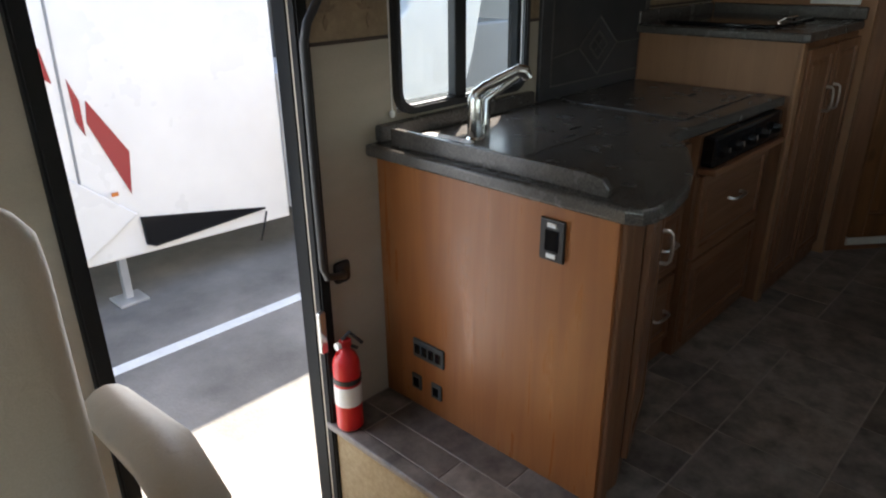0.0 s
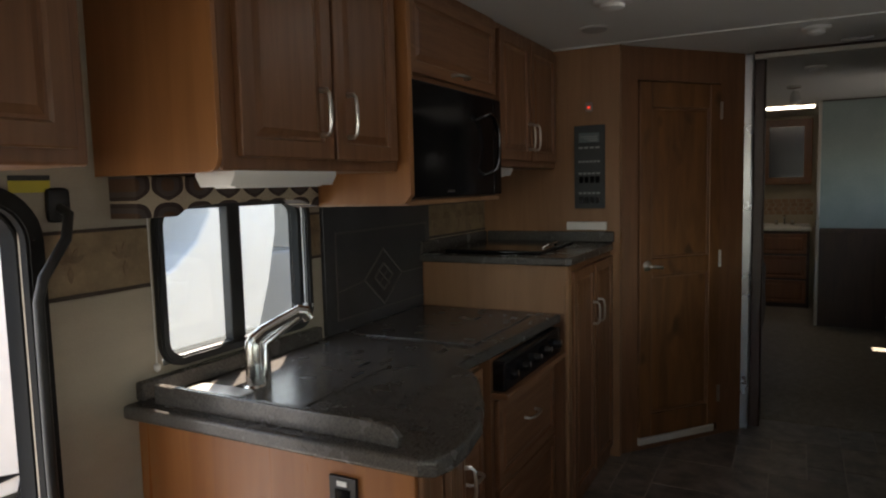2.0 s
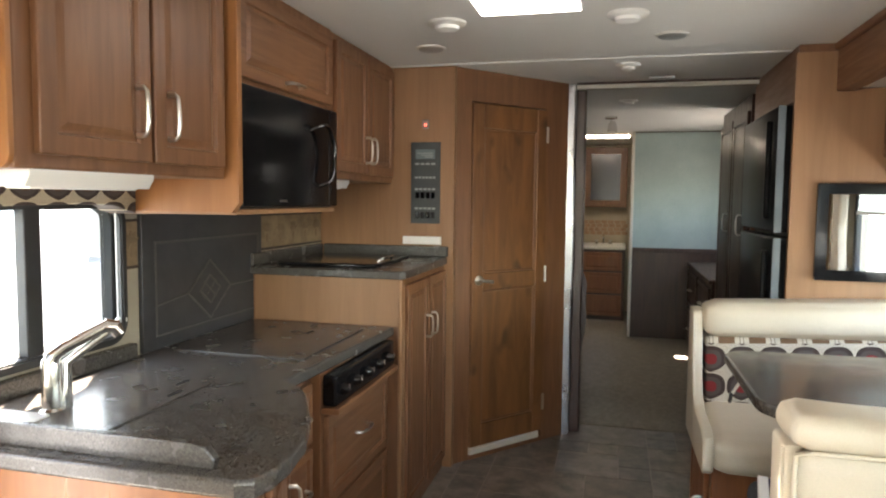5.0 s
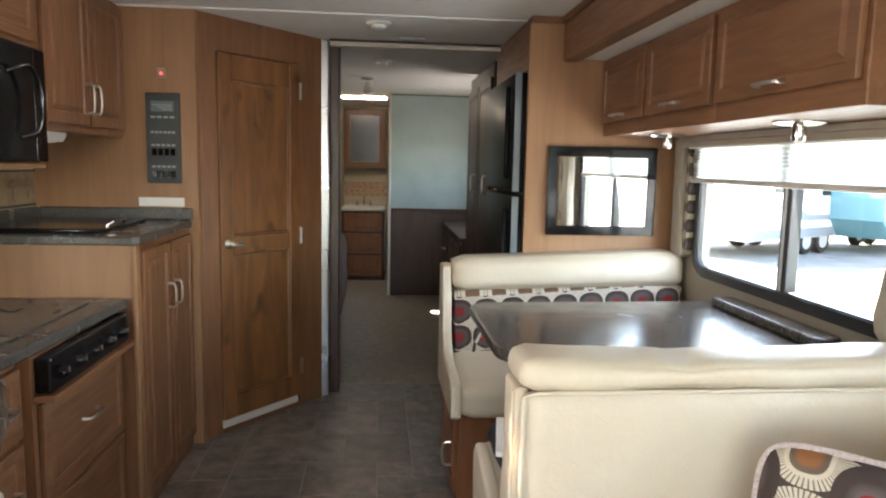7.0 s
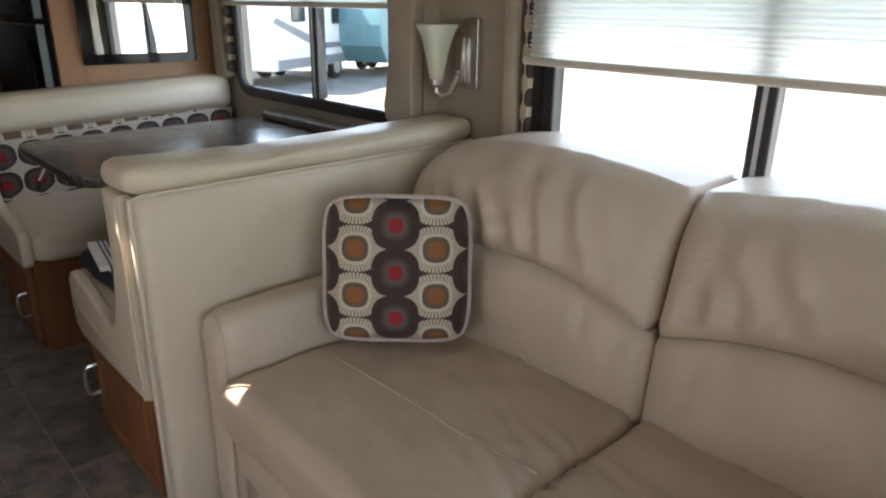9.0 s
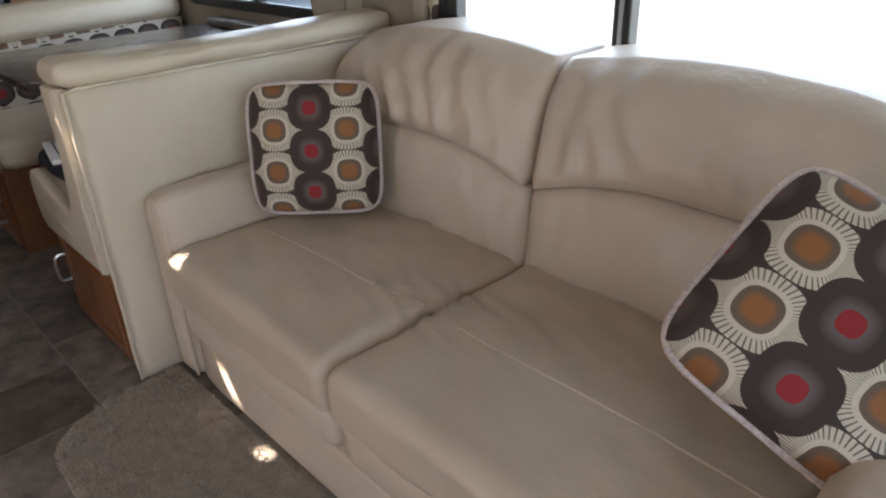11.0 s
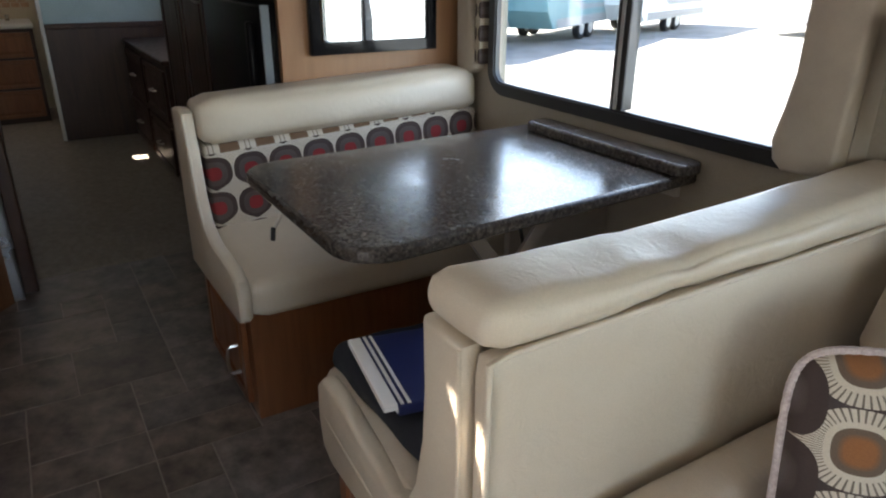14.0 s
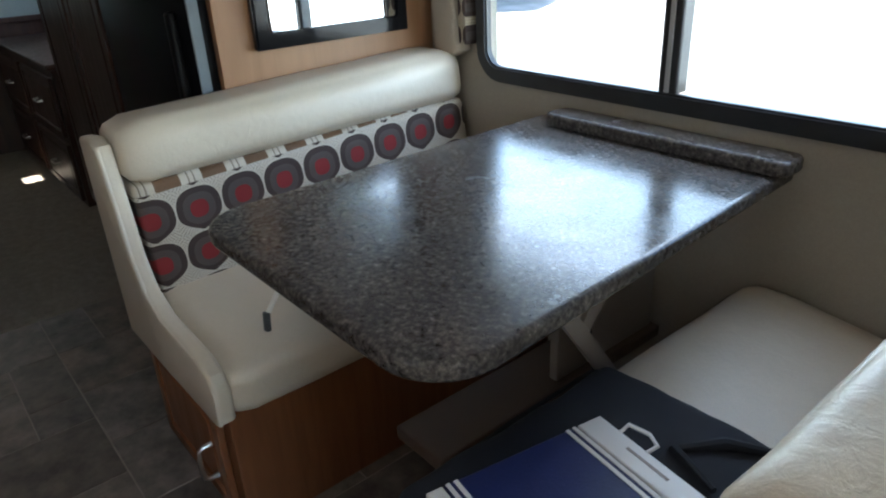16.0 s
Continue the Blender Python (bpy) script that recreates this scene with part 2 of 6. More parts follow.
BLUEWALL = cloudy("blue_vinyl", (0.31, 0.395, 0.375), (0.38, 0.465, 0.44), 4, 0.6, 90, 0.2, 0.002)
TILE = cloudy("floor_tile", (0.075, 0.064, 0.058), (0.295, 0.258, 0.226), 11, 0.40, 60, 0.3, 0.003)
tt, tb = nodes_of(TILE)
t_old = tb.inputs["Base Color"].links[0].from_socket
t_rnd = tt.nodes.new("ShaderNodeObjectInfo").outputs["Random"]
tt.links.new(mix(tt, 1.0, t_old, ramp(tt, t_rnd, [(0.0, (0.62, 0.55, 0.50)), (0.3, (0.80, 0.80, 0.84)), (0.55, (0.95, 0.86, 0.78)), (0.8, (0.95, 0.97, 1.0)), (1.0, (1.25, 1.18, 1.12))]), "MULTIPLY"), tb.inputs["Base Color"])
GROUT = cloudy("floor_grout", (0.26, 0.225, 0.195), (0.36, 0.32, 0.28), 20, 0.8)
CARPET = cloudy("bedroom_carpet", (0.25, 0.215, 0.175), (0.36, 0.315, 0.255), 30, 0.95, 700, 0.8, 0.006)
SHAG = cloudy("shag_carpet", (0.36, 0.30, 0.24), (0.54, 0.47, 0.39), 25, 0.95, 500, 0.6, 0.005)
RISER = cloudy("riser_carpet", (0.42, 0.31, 0.17), (0.55, 0.43, 0.26), 60, 0.95, 420, 1.0, 0.008)
STEEL = mat("brushed_nickel", (0.62, 0.60, 0.57), 0.28, 1.0)
CHROME = mat("chrome", (0.70, 0.69, 0.67), 0.16, 1.0)
SILVER = cloudy("silver_trim", (0.52, 0.53, 0.54), (0.60, 0.61, 0.62), 3, 0.38, 200, 0.0, 0.001, (1, 1, 1), 0.7)
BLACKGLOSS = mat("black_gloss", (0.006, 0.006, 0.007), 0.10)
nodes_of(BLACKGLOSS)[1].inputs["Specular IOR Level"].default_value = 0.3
FRIDGE = mat("black_appliance", (0.006, 0.006, 0.007), 0.3)
nodes_of(FRIDGE)[1].inputs["Specular IOR Level"].default_value = 0.06
STEELBLUE = cloudy("appliance_side", (0.10, 0.125, 0.14), (0.135, 0.16, 0.175), 4, 0.4)
BLACKMATTE = cloudy("black_plastic", (0.012, 0.012, 0.013), (0.022, 0.022, 0.023), 8, 0.45)
RUBBER = cloudy("black_rubber", (0.012, 0.012, 0.012), (0.02, 0.02, 0.02), 10, 0.7)
nodes_of(RUBBER)[1].inputs["Specular IOR Level"].default_value = 0.15
DARKTILE = cloudy("dark_tile", (0.028, 0.029, 0.032), (0.055, 0.055, 0.06), 9, 0.35, 120, 0.1, 0.002)
TILELINE = cloudy("tile_liner", (0.075, 0.07, 0.066), (0.105, 0.098, 0.092), 20, 0.4)
WHITE = mat("white_plastic", (0.78, 0.77, 0.74), 0.35)
OFFWHITE = cloudy("off_white", (0.62, 0.58, 0.50), (0.68, 0.64, 0.56), 6, 0.55)
PANELGREY = cloudy("panel_grey", (0.035, 0.042, 0.044), (0.055, 0.062, 0.064), 8, 0.5)
PRINT = mat("white_print", (0.30, 0.32, 0.32), 0.6)
RED = mat("red_paint", (0.55, 0.012, 0.015), 0.28)
YELLOW = mat("yellow_label", (0.62, 0.52, 0.05), 0.5)
NAVY = cloudy("navy_cover", (0.010, 0.018, 0.085), (0.016, 0.026, 0.12), 6, 0.42)
BAGCLOTH = cloudy("black_cloth", (0.008, 0.010, 0.016), (0.018, 0.02, 0.028), 20, 0.85, 600, 0.6, 0.002)
BORDER = cloudy("border_print", (0.20, 0.135, 0.075), (0.36, 0.26, 0.15), 14, 0.6, 60, 0.5, 0.004)
BORDERLINE = mat("border_line", (0.05, 0.03, 0.02), 0.6)
MOTIF = cloudy("border_motif", (0.19, 0.125, 0.07), (0.27, 0.185, 0.11), 40, 0.6)
PILLOW = medallion("pillow_fabric", 0.21, 0.122, (0.06, 0.043, 0.039), off=(0.0, 0.5))
BOOTH = medallion("booth_fabric", 0.122, 0.115, (0.62, 0.56, 0.46), False, "Y", "Z", (0.25, 0.02, 0.022), (0.238, 0.76), 0.06, 0.152)
VALANCE = medallion("valance_fabric", 0.105, 0.085, (0.56, 0.48, 0.35), False, "X", "Z", (0.11, 0.06, 0.035), (0.0, 0.15))
PIPING = cloudy("pillow_cord", (0.42, 0.33, 0.31), (0.66, 0.58, 0.55), 150, 0.8)
PARTITION = cloudy("partition_trim", (0.30, 0.26, 0.22), (0.36, 0.31, 0.27), 5, 0.5)
LENS = mat("lamp_glass", (0.82, 0.82, 0.80), 0.4)
SHADEGLASS = mat("frosted_glass", (0.80, 0.76, 0.64), 0.35)
nodes_of(SHADEGLASS)[1].inputs["Subsurface Weight"].default_value = 0.3
ASPHALT = cloudy("asphalt", (0.12, 0.112, 0.10), (0.27, 0.25, 0.222), 1.3, 0.9, 60, 0.5, 0.01)
PAINTLINE = cloudy("road_paint", (0.62, 0.62, 0.6), (0.75, 0.75, 0.73), 14, 0.8)
BODYWHITE = cloudy("vehicle_white", (0.79, 0.785, 0.76), (0.83, 0.825, 0.80), 0.8, 0.3, 1.5, 0.0, 0.001)
BODYGREY = cloudy("vehicle_grey", (0.20, 0.21, 0.22), (0.25, 0.26, 0.27), 1.5, 0.35, 30, 0.02, 0.001)
BODYTEAL = cloudy("vehicle_teal", (0.10, 0.22, 0.24), (0.14, 0.28, 0.30), 1.5, 0.35, 30, 0.02, 0.001)
DECAL = mat("red_decal", (0.28, 0.02, 0.025), 0.3)
TINT = mat("vehicle_window", (0.02, 0.025, 0.03), 0.08)
BATHWALL = cloudy("bath_wall", (0.50, 0.42, 0.30), (0.58, 0.50, 0.37), 3, 0.6)
BATHTILE = cloudy("bath_tile", (0.36, 0.19, 0.10), (0.55, 0.36, 0.23), 26, 0.4)
BEDCOVER = cloudy("bed_cover", (0.10, 0.075, 0.055), (0.16, 0.125, 0.095), 8, 0.9, 300, 0.5, 0.003)

MIRROR = mat("mirror_glass", (0.86, 0.88, 0.88), 0.015, 1.0)
GLASS = bpy.data.materials.new("window_glass")
GLASS.use_nodes = True
gt = GLASS.node_tree
gt.nodes.remove(gt.nodes["Principled BSDF"])
ga, gb, gm = gt.nodes.new("ShaderNodeBsdfTransparent"), gt.nodes.new("ShaderNodeBsdfGlossy"), gt.nodes.new("ShaderNodeMixShader")
ga.inputs[0].default_value = (0.90, 0.95, 0.95, 1)
gb.inputs["Roughness"].default_value = 0.02
gm.inputs[0].default_value = 0.06
gt.links.new(ga.outputs[0], gm.inputs[1])
gt.links.new(gb.outputs[0], gm.inputs[2])
gt.links.new(gm.outputs[0], gt.nodes["Material Output"].inputs[0])
PLEAT = bpy.data.materials.new("pleated_shade")
PLEAT.use_nodes = True
pt, pb = nodes_of(PLEAT)
pb.inputs["Base Color"].default_value = (0.74, 0.73, 0.66, 1)
pb.inputs["Roughness"].default_value = 0.9
ptr, pmx = pt.nodes.new("ShaderNodeBsdfTranslucent"), pt.nodes.new("ShaderNodeMixShader")
ptr.inputs[0].default_value = (0.86, 0.88, 0.82, 1)
pmx.inputs[0].default_value = 0.6
pt.links.new(pb.outputs[0], pmx.inputs[1])
pt.links.new(ptr.outputs[0], pmx.inputs[2])
pt.links.new(pmx.outputs[0], pt.nodes["Material Output"].inputs[0])


def glow(name, color, strength):
    m = mat(name, color, 0.4)
    b = m.node_tree.nodes["Principled BSDF"]
    b.inputs["Emission Color"].default_value = (*color, 1)
    b.inputs["Emission Strength"].default_value = strength
    return m


LED = glow("red_led", (1.0, 0.05, 0.03), 0.5)
BATHGLOW = glow("bath_lamp", (1.0, 0.93, 0.82), 2.0)
# The vent lid is no lamp: emission stands in for daylight through it.
VENTGLOW = glow("vent_lid_glow", (0.95, 0.98, 1.0), 0.6)

# ---- mesh helpers ----


def link(name, bm, material, smooth=False):
    """A bmesh in world places becomes one object, its origin at its middle."""
    co = [v.co for v in bm.verts]
    lo = Vector((min(c.x for c in co), min(c.y for c in co), min(c.z for c in co)))
    hi = Vector((max(c.x for c in co), max(c.y for c in co), max(c.z for c in co)))
    mid = (lo + hi) / 2
    bmesh.ops.translate(bm, verts=bm.verts, vec=-mid)
    me = bpy.data.meshes.new(name)
    bm.to_mesh(me)
    bm.free()
    me.materials.append(material)
    if smooth:
        me.polygons.foreach_set("use_smooth", [True] * len(me.polygons))
        if smooth != "all":
            me.set_sharp_from_angle(angle=radians(40))
    ob = new(name, me)
    ob.location = mid
    return ob


WORLD = {}


def thing(name, base, label, category, group="", kind=""):
    ob = new(name)
    ob.empty_display_size = 0.05
    ob.location = base
    WORLD[ob] = Matrix.Translation(base)
    return tagged(ob, label, category, group, kind)


def part(name, bm, material, parent, label="", smooth=False):
    ob = link(name, bm, material, smooth)
    WORLD[ob] = Matrix.Translation(ob.location)
    ob.parent = parent
    ob.matrix_parent_inverse = WORLD[parent].inverted()
    if label:
        ob["label"] = label
    return ob


def setting(name, bm, material, label, category, smooth=False):
    ob = link(name, bm, material, smooth)
    WORLD[ob] = Matrix.Translation(ob.location)
    return tagged(ob, label, category, kind="structure")


def single(name, bm, material, label, category, smooth=False, group=""):
    ob = link(name, bm, material, smooth)
    WORLD[ob] = Matrix.Translation(ob.location)
    return tagged(ob, label, category, group)


def box(x0, x1, y0, y1, z0, z1, bev=0.0, seg=2, bm=None, m=None):
    """A box between two corners, its edges rounded by bev."""
    own = bmesh.new()
    bmesh.ops.create_cube(own, size=1.0, matrix=Matrix.Translation(((x0 + x1) / 2, (y0 + y1) / 2, (z0 + z1) / 2)) @ Matrix.Diagonal((abs(x1 - x0), abs(y1 - y0), abs(z1 - z0), 1)))
    if bev:
        bmesh.ops.bevel(own, geom=own.edges[:], offset=bev, segments=seg, profile=0.5, affect="EDGES")
    if m is not None:
        bmesh.ops.transform(own, matrix=m, verts=own.verts)
    return join(bm, own)


def join(bm, own):
    if bm is None:
        return own
    me = bpy.data.meshes.new("tmp")
    own.to_mesh(me)
    own.free()
    bm.from_mesh(me)
    bpy.data.meshes.remove(me)
    return bm


def prism(points, z0, z1, bev=0.0, bm=None, m=None, seg=2):
    """An upright prism on a plan outline."""
    own = bmesh.new()
    face = own.faces.new([own.verts.new((x, y, z0)) for x, y in points])
    r = bmesh.ops.extrude_face_region(own, geom=[face])
    bmesh.ops.translate(own, verts=[v for v in r["geom"] if isinstance(v, bmesh.types.BMVert)], vec=(0, 0, z1 - z0))
    bmesh.ops.recalc_face_normals(own, faces=own.faces)
    if bev:
        edges = [e for e in own.edges if abs(e.verts[0].co.z - e.verts[1].co.z) < 1e-6]
        bmesh.ops.bevel(own, geom=edges, offset=bev, segments=seg, profile=0.5, affect="EDGES")
    if m is not None:
        bmesh.ops.transform(own, matrix=m, verts=own.verts)
    return join(bm, own)


def tube(path, r, sides=10, bm=None, closed=False):
    """A round bar along a line of places."""
    own = bmesh.new()
    pts = [Vector(p) for p in path]
    rings = []
    up = None
    n = len(pts)
    for i, p in enumerate(pts):
        a, b = (pts[i - 1], pts[(i + 1) % n]) if closed else (pts[max(i - 1, 0)], pts[min(i + 1, n - 1)])
        d = (b - a).normalized()
        if up is None:
            up = Vector((0, 0, 1)) if abs(d.z) < 0.9 else Vector((1, 0, 0))
        s = d.cross(up).normalized()
        up = s.cross(d).normalized()
        rr = r[i] if isinstance(r, (list, tuple)) else r
        rings.append([own.verts.new(p + rr * (math.cos(k * 2 * math.pi / sides) * s + math.sin(k * 2 * math.pi / sides) * up)) for k in range(sides)])
    pairs = list(zip(rings, rings[1:])) + ([(rings[-1], rings[0])] if closed else [])
    for ra, rb in pairs:
        for k in range(sides):
            own.faces.new((ra[k], ra[(k + 1) % sides], rb[(k + 1) % sides], rb[k]))
    if not closed:
        own.faces.new(rings[0][::-1])
        own.faces.new(rings[-1])
    bmesh.ops.recalc_face_normals(own, faces=own.faces)
    return join(bm, own)


def lathe(profile, centre, sides=24, axis="Z", bm=None):
    """A turned form: profile of (radius, height) about an axis through centre."""
    own = bmesh.new()
    rings = []
    for r, h in profile:
        rings.append([own.verts.new((r * math.cos(k * 2 * math.pi / sides), r * math.sin(k * 2 * math.pi / sides), h)) for k in range(sides)])
    for ra, rb in zip(rings, rings[1:]):
        for k in range(sides):
            own.faces.new((ra[k], ra[(k + 1) % sides], rb[(k + 1) % sides], rb[k]))
    own.faces.new(rings[0][::-1])
    own.faces.new(rings[-1])
    bmesh.ops.recalc_face_normals(own, faces=own.faces)
    turn = {"Z": (0, 0, 0), "X": (0, 90, 0), "Y": (-90, 0, 0)}[axis]
    bmesh.ops.transform(own, matrix=pose(*centre, *turn), verts=own.verts)
    return join(bm, own)


def cushion(x0, x1, y0, y1, z0, z1, r=0.05, puff=(0, 0, 0), n=14, warp=None, wrinkle=0.0, bm=None):
    """A soft rounded block; puff swells its faces along x, y and z, warp moves each place on it."""
    own = bmesh.new()
    bmesh.ops.create_cube(own, size=2.0)
    bmesh.ops.subdivide_edges(own, edges=own.edges[:], cuts=n, use_grid_fill=True)
    half = Vector(((x1 - x0) / 2, (y1 - y0) / 2, (z1 - z0) / 2))
    mid = Vector(((x0 + x1) / 2, (y0 + y1) / 2, (z0 + z1) / 2))
    for v in own.verts:
        u = [math.copysign(abs(c) ** 0.8, c) for c in v.co]
        p = Vector([u[i] * half[i] for i in range(3)])
        inner = Vector([max(-half[i] + min(r, half[i]), min(half[i] - min(r, half[i]), p[i])) for i in range(3)])
        d = p - inner
        if d.length > 1e-9:
            p = inner + d.normalized() * min(r, min(half))
        for i in range(3):
            a, b = [j for j in range(3) if j != i]
            if puff[i]:
                p[i] += puff[i] * u[i] * (1 - u[a] ** 2) * (1 - u[b] ** 2)
        p += mid
        if warp:
            p = Vector(warp(p, u))
        if wrinkle:
            p += wrinkle * Vector((noise.noise(p * 9), noise.noise(p * 9 + Vector((7, 0, 0))), noise.noise(p * 9 + Vector((0, 7, 0)))))
        v.co = p
    return join(bm, own)


FACES = {"-y": lambda x, y, z: pose(x, y, z), "+y": lambda x, y, z: pose(x, y, z, 0, 0, 180), "-x": lambda x, y, z: pose(x, y, z, 0, 0, -90), "+x": lambda x, y, z: pose(x, y, z, 0, 0, 90)}


def raised_door(w, h, m, rail=0.055, t=0.02):
    """A cabinet door, front towards -y of m: frame, sunk groove, raised middle field."""
    own = bmesh.new()
    bmesh.ops.create_cube(own, size=1.0, matrix=Matrix.Translation((0, -t / 2, 0)) @ Matrix.Diagonal((w, t, h, 1)))
    bmesh.ops.bevel(own, geom=own.edges[:], offset=0.004, segments=2, profile=0.5, affect="EDGES")
    front = min((f for f in own.faces), key=lambda f: (round(f.calc_center_median().y, 4), -f.calc_area()))
    for thick, deep in ((rail, 0.0), (0.007, 0.008), (0.010, 0.0), (0.022, -0.007)):
        bmesh.ops.inset_region(own, faces=[front], thickness=thick, depth=0.0)
        if deep:
            bmesh.ops.translate(own, verts=front.verts, vec=(0, deep, 0))
    bmesh.ops.transform(own, matrix=m, verts=own.verts)
    return own


def handle(w, m, r=0.005, out=0.028):
    """A bowed bar pull along x of m, standing off towards -y."""
    pts = [(-w / 2, 0.0, 0), (-w / 2, -out * 0.7, 0), (-w / 2 * 0.86, -out, 0), (-w / 6, -out * 1.12, 0), (w / 6, -out * 1.12, 0), (w / 2 * 0.86, -out, 0), (w / 2, -out * 0.7, 0), (w / 2, 0.0, 0)]
    own = tube(pts, [0.007, 0.006, r, r * 1.15, r * 1.15, r, 0.006, 0.007], 8)
    bmesh.ops.transform(own, matrix=m, verts=own.verts)
    return own


def bar(z):
    """Turns a pull upright."""
    return pose(0, 0, 0, 0, 90 if z else 0, 0)


def rounded(x0, x1, y0, y1, r, n=6):
    """A rounded rectangle's outline."""
    pts = []
    for cx, cy, a0 in ((x1 - r, y1 - r, 0), (x0 + r, y1 - r, 90), (x0 + r, y0 + r, 180), (x1 - r, y0 + r, 270)):
        for k in range(n + 1):
            a = radians(a0 + 90 * k / n)
            pts.append((cx + r * math.cos(a), cy + r * math.sin(a)))
    return pts


def ring(w, h, r, band, depth, m, n=8):
    """A rounded rectangular frame, w by h outside, band wide, lying in the xz plane of m and depth deep along y."""
    own = bmesh.new()
    outer = rounded(-w / 2, w / 2, -h / 2, h / 2, r, n)
    inner = rounded(-w / 2 + band, w / 2 - band, -h / 2 + band, h / 2 - band, max(r - band, 0.004), n)
    k = len(outer)
    sets = []
    for y in (0.0, -depth):
        sets.append([own.verts.new((x, y, z)) for x, z in outer])
        sets.append([own.verts.new((x, y, z)) for x, z in inner])
    a, b, c, d = sets
    for i in range(k):
        j = (i + 1) % k
        own.faces.new((a[i], a[j], b[j], b[i]))
        own.faces.new((c[j], c[i], d[i], d[j]))
        own.faces.new((a[j], a[i], c[i], c[j]))
        own.faces.new((b[i], b[j], d[j], d[i]))
    bmesh.ops.recalc_face_normals(own, faces=own.faces)
    bmesh.ops.bevel(own, geom=[e for e in own.edges if len(e.link_faces) == 2 and e.calc_face_angle(0) > 1.2], offset=min(0.006, band * 0.2), segments=2, affect="EDGES")
    bmesh.ops.transform(own, matrix=m, verts=own.verts)
    return own

# ---- the shell ----
W, CEIL, SLIDE_Y, SLIDE_Z = 1.97, 2.10, -1.08, 1.91
setting("floor", box(1.24, 4.75, -1.1, 2.0, -0.06, -0.0022), GROUT, "grey grout bed under brown stone-look tiles", "floor")
front_floor = setting("floor_cab", box(-2.1, 1.24, -1.1, 1.30, -0.06, -0.004), SHAG, "beige carpeted floor of the front cab", "floor")
XZB = Matrix(((1, 0, 0, 0), (0, 0, 1, 0), (0, 1, 0, 0), (0, 0, 0, 1)))
setting("floor_bedroom", prism([(4.66, -0.05), (4.66, 0.006), (4.70, 0.016), (4.98, 0.05), (9.0, 0.05), (9.0, -0.05)], -1.1, 2.0, 0, None, XZB), CARPET, "beige carpeted bedroom floor, slightly raised", "floor")
HOLES = ((2.47, 2.87, 0.55, 0.92), (7.84, 8.00, 0.67, 0.79))
bm, xa = None, -2.1
for hx0, hx1, hy0, hy1 in HOLES:
    bm = box(xa, hx0, -0.49, 2.03, CEIL, CEIL + 0.05, 0, 2, bm)
    box(hx0, hx1, -0.49, hy0, CEIL, CEIL + 0.05, 0, 2, bm)
    box(hx0, hx1, hy1, 2.03, CEIL, CEIL + 0.05, 0, 2, bm)
    xa = hx1
box(xa, 9.0, -0.49, 2.03, CEIL, CEIL + 0.05, 0, 2, bm)
box(4.60, 9.0, -0.95, -0.49, CEIL, CEIL + 0.05, 0, 2, bm)
for x in (1.25, 3.73):
    box(x - 0.012, x + 0.012, -0.49, 2.0, CEIL - 0.006, CEIL + 0.001, 0.002, 1, bm)
setting("ceiling", bm, CEILING, "off-white vinyl ceiling with thin seam strips", "ceiling")
bm = box(-0.4, 4.6, SLIDE_Y - 0.05, -0.55, SLIDE_Z, SLIDE_Z + 0.05)
setting("ceiling_slide", bm, CEILING, "low white ceiling of the slide-out", "ceiling")

# passenger side wall with the entrance and the kitchen window
bm = box(-2.1, 0.605, W, W + 0.06, -0.5, 2.1)
box(0.605, 1.212, W, W + 0.06, 1.42, 2.1, 0, 2, bm)
box(1.212, 1.57, W, W + 0.06, -0.5, 2.1, 0, 2, bm)
box(1.57, 2.20, W, W + 0.06, -0.5, 0.955, 0, 2, bm)
box(1.57, 2.20, W, W + 0.06, 1.40, 2.1, 0, 2, bm)
box(2.20, 9.0, W, W + 0.06, -0.5, 2.1, 0, 2, bm)
setting("wall_passenger_side", bm, WALLVINYL, "beige textured vinyl wall with entrance and kitchen window", "wall")
# driver side wall of the body, fore and aft of the slide-out
bm = box(-2.1, -0.40, -0.55, -0.49, -0.1, 2.1)
box(4.60, 5.7, -0.95, -0.89, -0.1, 2.1, 0, 2, bm)
box(6.7, 9.0, -0.95, -0.89, -0.1, 2.1, 0, 2, bm)
box(5.7, 6.7, -0.95, -0.89, -0.1, 1.25, 0, 2, bm)
box(5.7, 6.7, -0.95, -0.89, 1.75, 2.1, 0, 2, bm)
setting("wall_driver_side", bm, WALLVINYL, "beige vinyl wall of the coach body", "wall")
# slide-out wall with two windows
yo = SLIDE_Y - 0.05
bm = box(-0.40, -0.15, yo, SLIDE_Y, -0.06, 1.96)
for x0, x1, z0, z1 in ((-0.15, 1.475, 0.95, 1.62), (2.02, 3.34, 0.955, 1.60)):
    box(x0, x1, yo, SLIDE_Y, -0.06, z0, 0, 2, bm)
    box(x0, x1, yo, SLIDE_Y, z1, 1.96, 0, 2, bm)
box(1.475, 2.02, yo, SLIDE_Y, -0.06, 1.96, 0, 2, bm)
box(3.34, 4.60, yo, SLIDE_Y, -0.06, 1.96, 0, 2, bm)
setting("wall_slide", bm, SLIDEWALL, "taupe vinyl wall of the slide-out with two windows", "wall")
setting("wall_slide_header", box(-0.46, 4.66, -0.62, -0.565, 1.96, 2.15), SLIDEWALL, "taupe header wall over the slide-out", "wall")
setting("wall_slide_end", box(-0.46, -0.40, yo, -0.49, -0.06, 2.1), SLIDEWALL, "taupe end wall of the slide-out", "wall")
setting("wall_slide_back", box(4.60, 4.66, yo, -0.89, -0.06, 2.1), SLIDEWALL, "taupe rear end wall of the slide-out", "wall")
